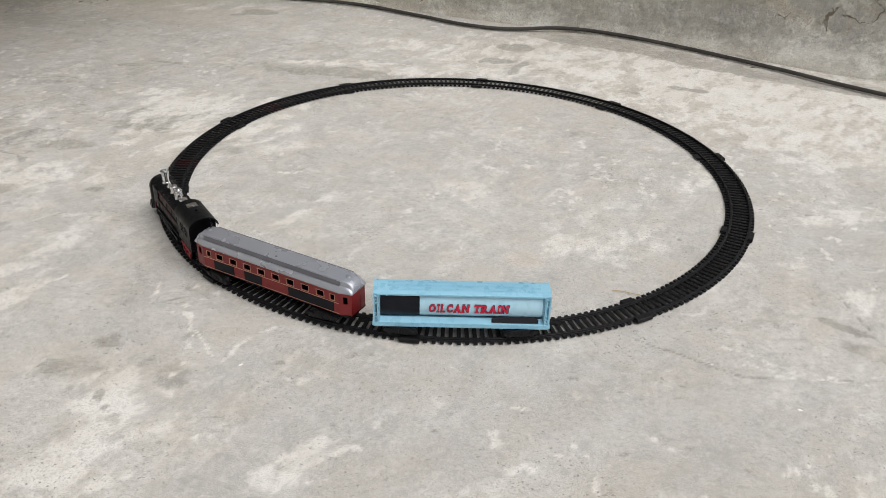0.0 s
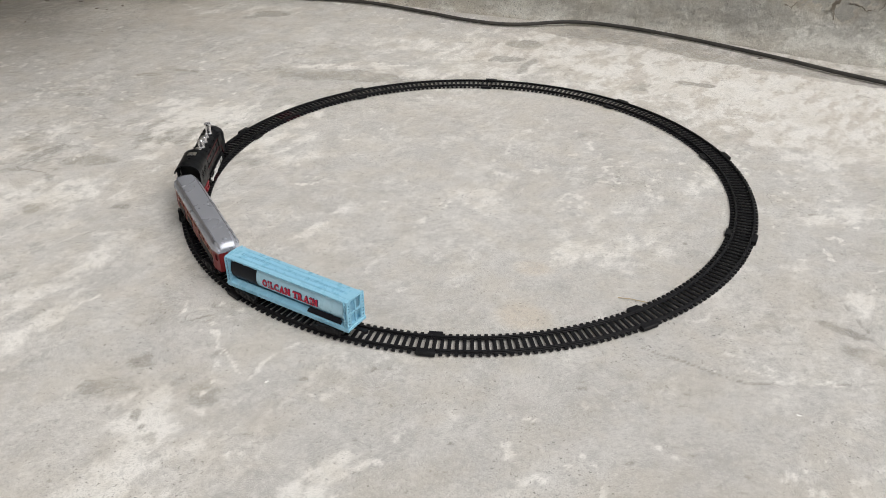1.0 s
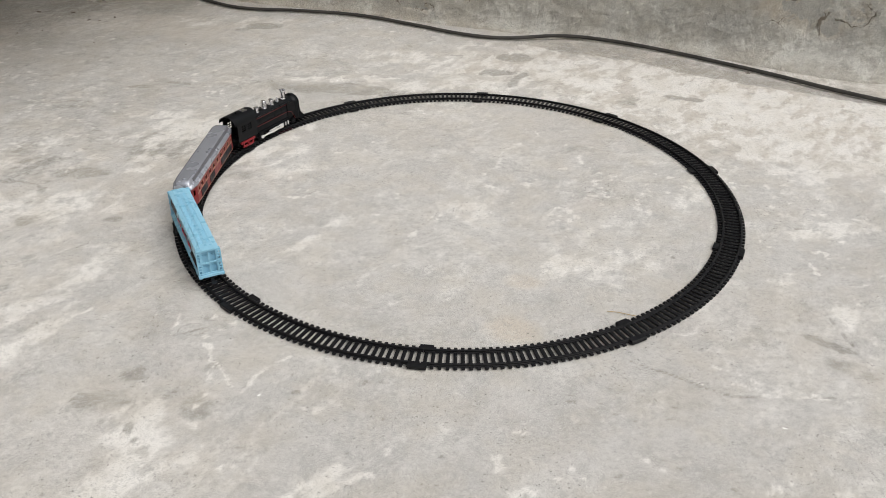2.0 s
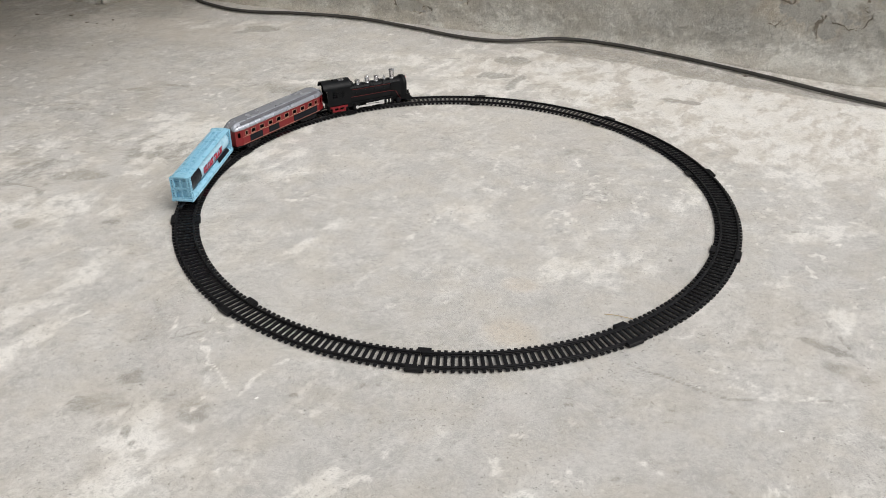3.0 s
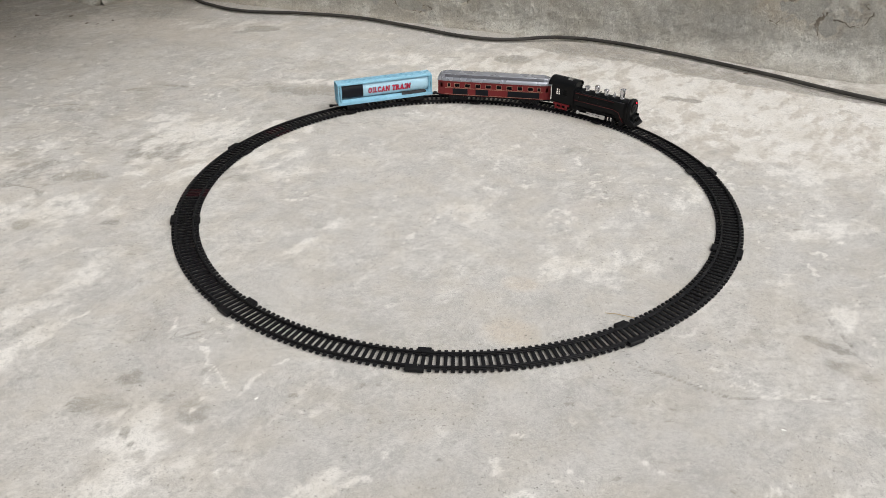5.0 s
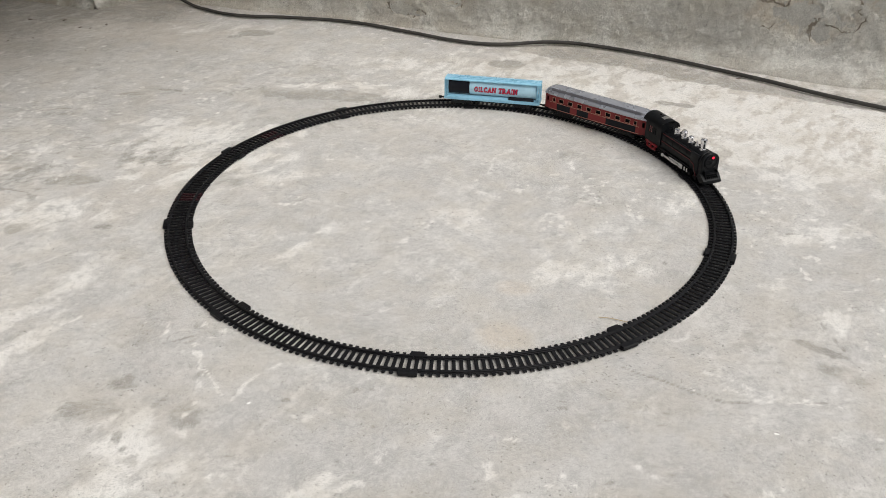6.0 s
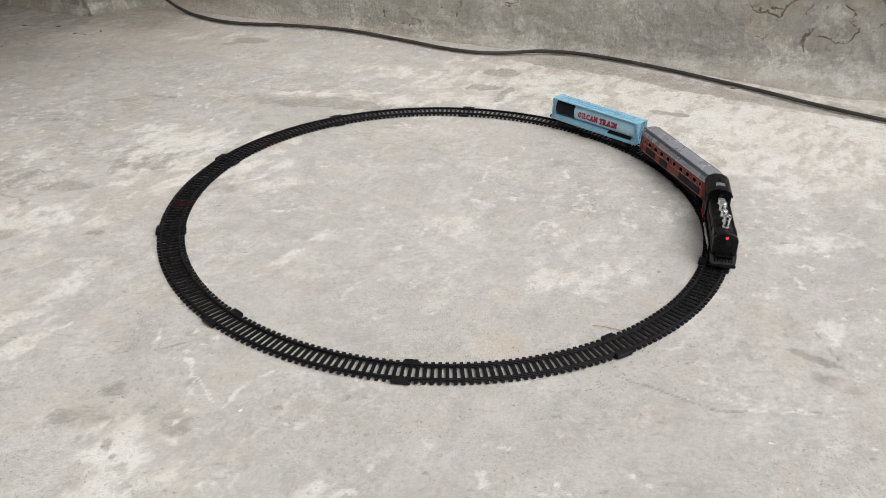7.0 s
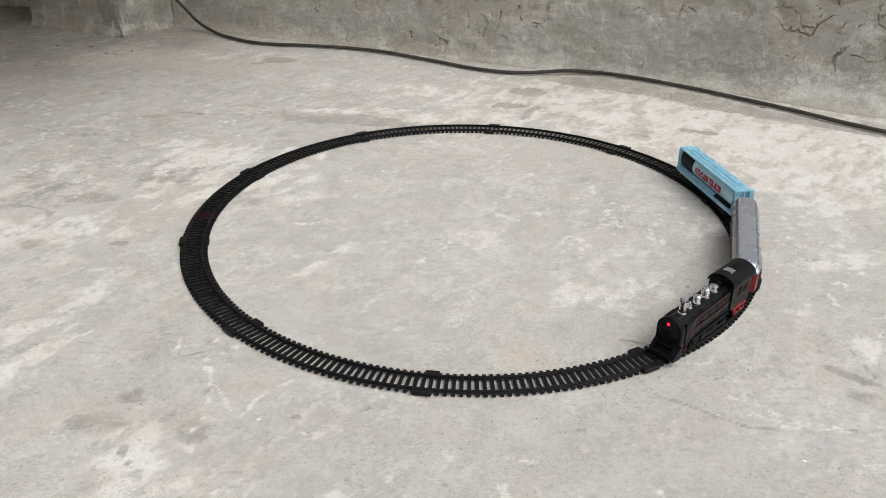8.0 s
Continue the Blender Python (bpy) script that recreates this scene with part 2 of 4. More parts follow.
def fbm(x, y, scale, octaves=5, seed=0, gain=0.55):
    total, amp, norm = 0.0, 1.0, 0.0
    for o in range(octaves):
        total = total + amp * value_noise(x * scale + 17.3 * o, y * scale - 9.1 * o, seed + o)
        norm, amp, scale = norm + amp, amp * gain, scale * 2.03
    return total / norm


def step(v, lo, hi):
    t = np.clip((v - lo) / (hi - lo), 0, 1)
    return t * t * (3 - 2 * t)


def blob(x, y, cx, cy, rx, ry, turn=0.0, ragged=0.5, scale=30.0, seed=3, soft=0.35):
    """1 inside a ragged patch, 0 outside."""
    c, s = math.cos(radians(turn)), math.sin(radians(turn))
    u, v = ((x - cx) * c + (y - cy) * s) / rx, (-(x - cx) * s + (y - cy) * c) / ry
    d = np.sqrt(u * u + v * v) + ragged * 2 * (fbm(x, y, scale, 5, seed, 0.62) - 0.5)
    return 1 - step(d, 1 - soft, 1 + soft)


def streak(x, y, ax, ay, bx, by, width, wander=0.02, seed=9):
    """1 along a wandering thin line."""
    dx, dy = bx - ax, by - ay
    length = math.hypot(dx, dy)
    t = ((x - ax) * dx + (y - ay) * dy) / length ** 2
    off = ((x - ax) * -dy + (y - ay) * dx) / length + wander * 2 * (fbm(x, y, 14.0, 4, seed, 0.6) - 0.5)
    wide = width * (0.4 + 1.2 * fbm(x, y, 40.0, 3, seed + 5))
    return (1 - step(np.abs(off), wide * 0.4, wide)) * step(t, -0.02, 0.04) * (1 - step(t, 0.96, 1.02))


def wisps(x, y, scale, seed, lo=0.90, hi=0.985):
    """Thin curling filaments."""
    wx = x + 0.05 * (fbm(x, y, 6.0, 3, seed + 40) - 0.5)
    wy = y + 0.05 * (fbm(x, y, 6.0, 3, seed + 50) - 0.5)
    return step(1 - np.abs(2 * fbm(wx, wy, scale, 6, seed, 0.62) - 1), lo, hi)


def grid_mesh(name, px, py, pz, stain, material, flake=None):
    """One sheet from 2D arrays of places, with a stain attribute."""
    rows, cols = px.shape
    me = bpy.data.meshes.new(name)
    idx = np.arange(rows * cols).reshape(rows, cols)
    quads = np.stack([idx[:-1, :-1], idx[:-1, 1:], idx[1:, 1:], idx[1:, :-1]], -1).reshape(-1, 4)
    me.vertices.add(rows * cols)
    me.vertices.foreach_set("co", np.stack([px, py, pz], -1).ravel().astype(np.float32))
    me.loops.add(quads.size)
    me.loops.foreach_set("vertex_index", quads.ravel().astype(np.int32))
    me.polygons.add(len(quads))
    me.polygons.foreach_set("loop_start", (np.arange(len(quads)) * 4).astype(np.int32))
    me.polygons.foreach_set("use_smooth", np.ones(len(quads), bool))
    me.update(calc_edges=True)
    at = me.attributes.new("stain", "FLOAT_COLOR", "POINT")
    at.data.foreach_set("color", np.stack([*stain, np.ones_like(px)], -1).ravel().astype(np.float32))
    if flake is not None:
        me.attributes.new("flake", "FLOAT", "POINT").data.foreach_set("value", flake.ravel().astype(np.float32))
    me.materials.append(material)
    return new(name, me)


def build_floor():
    xs = np.concatenate([-1.6 - np.geomspace(60, 0.02, 26), np.arange(-1.6, -0.85, 0.007), np.arange(-0.85, 0.75, 0.0032),
                         np.arange(0.75, 1.15, 0.007), 1.15 + np.geomspace(0.02, 60, 26)])
    ys = np.concatenate([-0.68 - np.geomspace(60, 0.02, 26), np.arange(-0.68, 0.55, 0.0032), np.arange(0.55, 1.5, 0.007),
                         1.5 + np.geomspace(0.02, 60, 26)])
    x, y = np.meshgrid(xs, ys)
    # dark channel: grey patches of dampness, plus shade toward the recess; lime: pale laitance and scuffs; warm: earth
    # and rust tints
    darken = 0.26 * step(fbm(x, y, 3.0, 7, 11, 0.60), 0.46, 0.62) + 0.16 * step(fbm(x, y, 17, 6, 12, 0.62), 0.54, 0.68)
    lime = 0.30 * step(fbm(x, y, 5.5, 8, 21, 0.62), 0.48, 0.66) + 0.20 * step(fbm(x, y, 34, 6, 22, 0.62), 0.55, 0.70)
    warm = 0.14 * step(fbm(x, y, 3.0, 5, 31), 0.50, 0.70) + 0.08 * step(fbm(x, y, 20, 4, 32), 0.55, 0.75)
    wet = np.zeros_like(x)
    # cloudiness drawn out along the trowel's strokes
    ca, sa = math.cos(radians(58)), math.sin(radians(58))
    along, across = x * ca + y * sa, -x * sa + y * ca
    drawn = step(fbm(along * 0.45, across, 40, 7, 6, 0.66), 0.32, 0.66)
    mottled = step(fbm(along * 0.6, across, 55, 6, 16, 0.66), 0.30, 0.68)
    lime = lime * (0.25 + 1.0 * drawn)
    for cx, cy, rx, ry, turn, power, ragged in (
            (-0.468, 0.864, 0.045, 0.026, 0, 0.95, 0.35), (-0.515, 0.838, 0.030, 0.010, 30, 0.6, 0.6), (0.121, 0.642, 0.040, 0.026, 0, 0.90, 0.35),
            (0.085, 0.545, 0.035, 0.020, 10, 0.8, 0.9), (0.115, 0.50, 0.012, 0.045, -25, 0.8, 0.8),
            (-0.25, 0.447, 0.12, 0.030, -4, 0.75, 0.5), (-0.522, 0.203, 0.05, 0.03, 20, 0.6, 0.7), (-0.633, 0.45, 0.03, 0.010, 0, 0.75, 0.5), (-0.567, 0.473, 0.03, 0.006, -10, 0.8, 0.6), (-0.73, 0.152, 0.05, 0.03, 0, 0.65, 0.9), (-0.67, 0.115, 0.06, 0.018, 0, 0.6, 1.0), (-0.355, -0.43, 0.022, 0.016, 0, 0.55, 1.2), (-0.275, -0.415, 0.012, 0.008, 20, 0.42, 1.0), (-0.32, -0.50, 0.008, 0.016, 10, 0.45, 1.2), (-0.40, 0.47, 0.06, 0.03, 0, 0.5, 0.7),
            (0.415, 0.414, 0.020, 0.012, -10, 0.9, 0.6), (0.450, 0.402, 0.018, 0.009, -20, 0.9, 0.7),
            (0.49, 0.38, 0.014, 0.006, 0, 0.7, 0.7), (0.34, 0.395, 0.045, 0.018, 0, 0.5, 0.9),
            (-0.497, -0.087, 0.022, 0.010, 0, 0.6, 0.7), (-0.60, 0.21, 0.06, 0.03, 0, 0.4, 0.9),
            (-0.70, 0.05, 0.07, 0.03, 20, 0.4, 0.9), (0.427, -0.362, 0.030, 0.008, -35, 0.9, 0.7),
            (-0.365, -0.470, 0.030, 0.022, 0, 0.5, 1.0), (0.222, -0.006, 0.045, 0.022, 0, 0.35, 0.6),
            (-0.36, 0.09, 0.05, 0.03, 20, 0.35, 0.5), (0.70, 0.36, 0.05, 0.012, -20, 0.4, 0.8),
            (-0.495, 0.165, 0.075, 0.045, 25, 0.62, 0.6), (-0.611, 0.064, 0.055, 0.018, 0, 0.66, 0.7), (-0.700, 0.092, 0.030, 0.030, 30, 0.70, 1.0),
            (-0.705, 0.031, 0.016, 0.007, -10, 0.90, 0.8), (-0.640, 0.004, 0.010, 0.012, 0, 0.75, 0.9), (-0.621, -0.091, 0.014, 0.012, 0, 0.70, 0.9),
            (-0.735, 0.352, 0.050, 0.022, 0, 0.45, 0.6), (-0.630, 0.454, 0.028, 0.007, -8, 0.75, 0.7), (-0.345, 0.062, 0.030, 0.022, 20, 0.46, 0.7),
            (-0.393, -0.473, 0.013, 0.010, 0, 0.75, 1.2), (-0.367, -0.474, 0.016, 0.009, 0, 0.62, 1.2), (-0.330, -0.517, 0.006, 0.011, 15, 0.85, 0.9),
            (-0.306, -0.543, 0.006, 0.007, 0, 0.75, 1.0), (-0.321, -0.528, 0.004, 0.005, 0, 0.8, 1.0), (-0.172, -0.455, 0.0045, 0.004, 0, 0.9, 0.7),
            (0.352, -0.364, 0.012, 0.010, 0, 0.6, 1.1), (0.437, -0.405, 0.030, 0.014, -20, 0.5, 0.9), (-0.14, 0.425, 0.075, 0.022, -4, 0.60, 0.6),
            (0.337, 0.383, 0.040, 0.014, 0, 0.62, 0.8), (0.472, 0.347, 0.020, 0.009, -15, 0.62, 0.9), (0.036, 0.653, 0.05, 0.014, 0, 0.5, 0.9),
            (0.066, 0.558, 0.016, 0.010, 20, 0.75, 0.9), (0.222, 0.005, 0.045, 0.018, 0, 0.45, 0.8), (-0.275, -0.475, 0.018, 0.026, 5, 0.42, 1.0)):
        spill = blob(x, y, cx, cy, rx, ry, turn, ragged, 30.0, 3, 0.20 if power > 0.7 else 0.42) * (1.0 if power > 0.7 else 0.65 + 0.7 * mottled)
        darken, wet = np.maximum(darken, min(1.0, power * 1.15) * spill), np.maximum(wet, step(power, 0.6, 0.9) * spill)
    for cx, cy, rx, ry, turn, power, ragged in (
            (-0.32, 0.137, 0.06, 0.035, 25, 0.75, 0.7), (-0.264, 0.084, 0.05, 0.025, 30, 0.6, 0.9),
            (0.017, -0.053, 0.032, 0.032, 0, 0.7, 0.8), (0.111, -0.060, 0.028, 0.022, 0, 0.55, 1.0),
            (0.146, -0.191, 0.045, 0.026, 0, 0.85, 0.9), (0.215, -0.190, 0.05, 0.035, 30, 0.6, 1.1),
            (0.346, -0.022, 0.028, 0.045, -35, 0.65, 0.5), (-0.178, -0.090, 0.020, 0.022, 0, 0.55, 0.8),
            (-0.21, -0.15, 0.014, 0.05, -38, 0.6, 0.9), (-0.135, -0.590, 0.045, 0.02, 30, 0.8, 0.9),
            (-0.325, -0.520, 0.018, 0.06, 12, 0.80, 1.1), (-0.345, -0.600, 0.05, 0.03, 0, 0.5, 1.0),
            (0.461, -0.318, 0.040, 0.030, 20, 0.75, 0.8), (-0.03, 0.60, 0.07, 0.035, 0, 0.55, 0.9),
            (0.02, 0.47, 0.16, 0.04, 0, 0.60, 1.0), (0.50, 0.44, 0.42, 0.10, -22, 0.95, 0.9), (0.68, 0.28, 0.25, 0.10, -30, 0.85, 1.0), (0.05, 0.62, 0.30, 0.07, -8, 0.50, 1.0), (0.52, 0.33, 0.18, 0.07, -20, 0.60, 1.0),
            (0.60, 0.18, 0.12, 0.06, -20, 0.45, 1.1), (0.50, -0.09, 0.09, 0.035, 0, 0.55, 1.1),
            (-0.53, -0.32, 0.05, 0.14, -20, 0.5, 1.0), (-0.57, -0.14, 0.05, 0.02, 20, 0.45, 0.9),
            (-0.45, 0.17, 0.08, 0.03, 15, 0.55, 1.0), (-0.475, 0.266, 0.08, 0.035, 10, 0.85, 1.2), (-0.50, 0.105, 0.09, 0.03, 18, 0.8, 1.2),
            (-0.33, 0.235, 0.05, 0.025, 30, 0.85, 1.0), (-0.365, 0.17, 0.07, 0.03, 30, 0.85, 1.1), (-0.54, 0.31, 0.06, 0.02, 0, 0.75, 1.2),
            (-0.24, 0.50, 0.09, 0.02, 0, 0.85, 1.1), (-0.55, 0.90, 0.16, 0.05, -10, 0.5, 0.9), (-0.31, -0.60, 0.03, 0.06, 10, 0.85, 1.1),
            (-0.62, -0.05, 0.12, 0.05, 15, 0.6, 1.2), (-0.70, 0.08, 0.10, 0.03, 10, 0.6, 1.2), (0.03, 0.13, 0.10, 0.05, 0, 0.30, 1.0),
            (-0.43, 0.225, 0.15, 0.040, 12, 0.85, 0.8), (-0.385, 0.125, 0.11, 0.028, 45, 0.90, 0.8), (-0.32, 0.11, 0.05, 0.05, 40, 0.55, 0.9),
            (-0.326, -0.495, 0.026, 0.030, 0, 1.0, 0.7), (-0.308, -0.555, 0.022, 0.050, 8, 1.0, 0.8), (-0.283, -0.545, 0.030, 0.030, 0, 0.65, 0.9),
            (-0.488, -0.335, 0.018, 0.055, -14, 0.85, 0.9), (-0.505, -0.39, 0.012, 0.040, -14, 0.7, 0.9), (0.455, -0.315, 0.040, 0.024, 10, 0.95, 0.8),
            (0.411, -0.231, 0.025, 0.012, 0, 0.75, 0.9), (0.52, -0.108, 0.06, 0.014, 0, 0.85, 0.9), (0.39, 0.06, 0.030, 0.040, -30, 0.55, 0.7),
            (0.148, -0.20, 0.055, 0.030, 20, 0.85, 0.8), (0.55, 0.42, 0.50, 0.20, -24, 1.0, 0.7), (0.10, 0.60, 0.34, 0.08, -6, 0.62, 0.8), (0.70, 0.15, 0.35, 0.14, -20, 0.75, 0.9), (0.08, 0.02, 0.26, 0.16, 20, 0.30, 0.9)):
        lime = np.maximum(lime, power * blob(x, y, cx, cy, rx, ry, turn, ragged, 34.0, 5, 0.50) * (0.20 + 1.25 * drawn))
    for cx, cy, rx, ry, power in ((0.62, 0.36, 0.45, 0.24, 0.75), (0.25, 0.55, 0.32, 0.12, 0.65), (0.064, -0.341, 0.030, 0.022, 0.95), (0.084, -0.239, 0.022, 0.014, 0.85), (0.16, 0.60, 0.12, 0.05, 0.55),
                                  (0.45, 0.62, 0.40, 0.05, 0.55), (-0.42, 0.12, 0.06, 0.04, 0.5), (-0.9, 0.95, 0.4, 0.12, 0.6),
                                  (0.05, 0.27, 0.3, 0.1, 0.2), (-0.47, 0.02, 0.06, 0.1, 0.35)):
        warm = np.maximum(warm, power * blob(x, y, cx, cy, rx, ry, -18, 0.6, 14.0, 7, 0.5))
    crack = np.zeros_like(x)
    for ax, ay, bx, by, w in ((0.19, -0.395, 0.29, -0.455, 0.0022), (0.29, -0.455, 0.41, -0.450, 0.0016),
                              (-0.325, -0.352, -0.298, -0.338, 0.0016), (-0.775, 0.362, -0.735, 0.373, 0.004), (-0.74, 0.373, -0.698, 0.371, 0.004), (-0.701, 0.374, -0.698, 0.357, 0.004), (0.44, -0.30, 0.455, -0.37, 0.002), (0.400, -0.343, 0.424, -0.357, 0.0030), (0.424, -0.357, 0.436, -0.378, 0.0034), (0.475, -0.094, 0.535, -0.100, 0.003),
                              (-0.585, 0.476, -0.536, 0.465, 0.004), (-0.690, 0.034, -0.655, 0.022, 0.003), (-0.655, 0.022, -0.636, -0.002, 0.003)):
        crack = np.maximum(crack, streak(x, y, ax, ay, bx, by, w, 0.006))
    hoop = np.abs(np.sqrt(((x + 0.312) / 0.016) ** 2 + ((y + 0.346) / 0.010) ** 2) - 1 + 0.5 * (fbm(x, y, 60, 3, 61) - 0.5))
    crack = np.maximum(crack, 0.6 * (1 - step(hoop, 0.08, 0.22)))
    broken = step(fbm(x, y, 42, 5, 63, 0.66), 0.44, 0.56)
    for ax, ay, bx, by, w in ((-0.175, -0.62, -0.085, -0.560, 0.009), (-0.15, -0.63, -0.06, -0.590, 0.007), (0.095, 0.18, 0.055, 0.09, 0.004),
                              (-0.025, -0.07, -0.075, -0.15, 0.005), (0.25, -0.432, 0.34, -0.447, 0.003), (0.33, -0.442, 0.42, -0.458, 0.0035),
                              (-0.19, -0.39, -0.25, -0.49, 0.005), (-0.45, -0.30, -0.52, -0.42, 0.006), (-0.27, -0.40, -0.245, -0.46, 0.005),
                              (0.134, 0.248, 0.083, 0.160, 0.004), (0.083, 0.160, 0.001, -0.04, 0.003), (0.001, -0.04, -0.044, -0.135, 0.004), (0.341, -0.430, 0.414, -0.458, 0.005),
                              (0.28, -0.402, 0.341, -0.430, 0.003), (-0.272, -0.372, -0.277, -0.435, 0.006), (-0.277, -0.435, -0.279, -0.485, 0.005)):
        lime = np.maximum(lime, 0.8 * streak(x, y, ax, ay, bx, by, w, 0.03) * (0.15 + 0.85 * broken))
    # curling trowel wisps, thickest round the far and the west side of the ring
    west = step(-x, 0.12, 0.50) + 0.5 * step(y, 0.25, 0.5)
    lime = np.maximum(lime, 0.36 * np.clip(west, 0, 1) * wisps(along * 0.5, across, 9.0, 71, 0.80, 1.0) * step(fbm(x, y, 8, 4, 72), 0.44, 0.58))
    lime = np.maximum(lime, 0.40 * wisps(along * 0.5, across, 12.0, 75, 0.84, 1.0) * step(fbm(x, y, 5, 4, 76), 0.48, 0.60))
    darken = np.maximum(darken, (0.12 + 0.40 * step(y, -0.1, 0.25)) * wisps(x * 0.6, y, 10.0, 79, 0.90, 0.99) * step(fbm(x, y, 6, 4, 80), 0.50, 0.60))
    # scaled rough ground: small pits among pale flakes
    scaled = np.clip(step(-x, 0.40, 0.62) * (1 - step(y, 0.25, 0.45)) + 0.7 * step(x, 0.40, 0.60), 0, 1) * step(fbm(x, y, 7, 4, 82), 0.46, 0.60)
    darken = np.maximum(darken, 0.65 * scaled * step(fbm(x * 0.7, y, 60, 4, 83, 0.6), 0.58, 0.66))
    # earth washed along the wall foot, with a ragged front edge
    front = np.interp(x, (0.0, 0.13, 0.25, 0.31, 0.37, 0.47, 0.57, 0.67, 0.76, 0.82, 1.2), (0.80, 0.743, 0.664, 0.650, 0.621, 0.541, 0.489, 0.440, 0.387, 0.360, 0.14))
    past = y - front + 0.030 * (fbm(x, y, 16, 5, 51, 0.62) - 0.5)
    band = step(past, -0.004, 0.012) * (1 - 0.75 * step(past, 0.05, 0.13)) * step(x, 0.05, 0.25)
    warm = np.maximum(warm, 0.95 * band)
    darken = np.maximum(darken, 0.92 * band * (0.6 + 0.6 * step(fbm(x, y, 20, 5, 52, 0.62), 0.40, 0.60)))
    # brown dirt toward the recess, with the corner's shade put into the colour
    grime_shade = step(-x + 0.25 * (fbm(x, y, 4, 4, 59) - 0.5), 0.50, 1.15) * step(y, 0.25, 1.0)
    grime_shade = np.maximum(grime_shade, step(-x, 0.55, 0.80) * step(y + 0.10 * (fbm(x, y, 9, 4, 60) - 0.5), 0.90, 0.99))
    warm = np.maximum(warm, 0.75 * grime_shade * (0.5 + fbm(x, y, 9, 5, 53)))
    darken = np.maximum(darken, 0.72 * grime_shade * (0.4 + 1.2 * fbm(x, y, 7, 5, 58)))
    # small flaked spots
    spots = step(fbm(x, y, 75, 3, 54, 0.5), 0.70, 0.76) * step(fbm(x, y, 6, 3, 55), 0.50, 0.58)
    lime = np.maximum(lime, 0.8 * spots)
    nicks = step(fbm(x * 0.6, y, 110, 3, 56, 0.5), 0.775, 0.81) * step(fbm(x, y, 5, 3, 57), 0.52, 0.60)
    darken = np.maximum(darken, 0.60 * nicks)
    darken = np.maximum(darken, crack)
    lime = lime * (1 - 0.8 * band) * (1 - 0.85 * wet)
    z = 0.0016 * (fbm(x, y, 5, 4, 41) - 0.5) + 0.0007 * (fbm(x, y, 40, 4, 42) - 0.5) - 0.0012 * np.maximum(crack, nicks) - 0.0008 * np.clip(darken - 0.4, 0, 1)
    z = z - 0.0012
    return tagged(grid_mesh("floor", x, y, z, (np.clip(lime, 0, 1), np.clip(darken, 0, 1), np.clip(warm, 0, 1)), FLOOR_MAT),
                  "worn pale grey cement floor with lime stains and cracks", "floor", kind="structure")


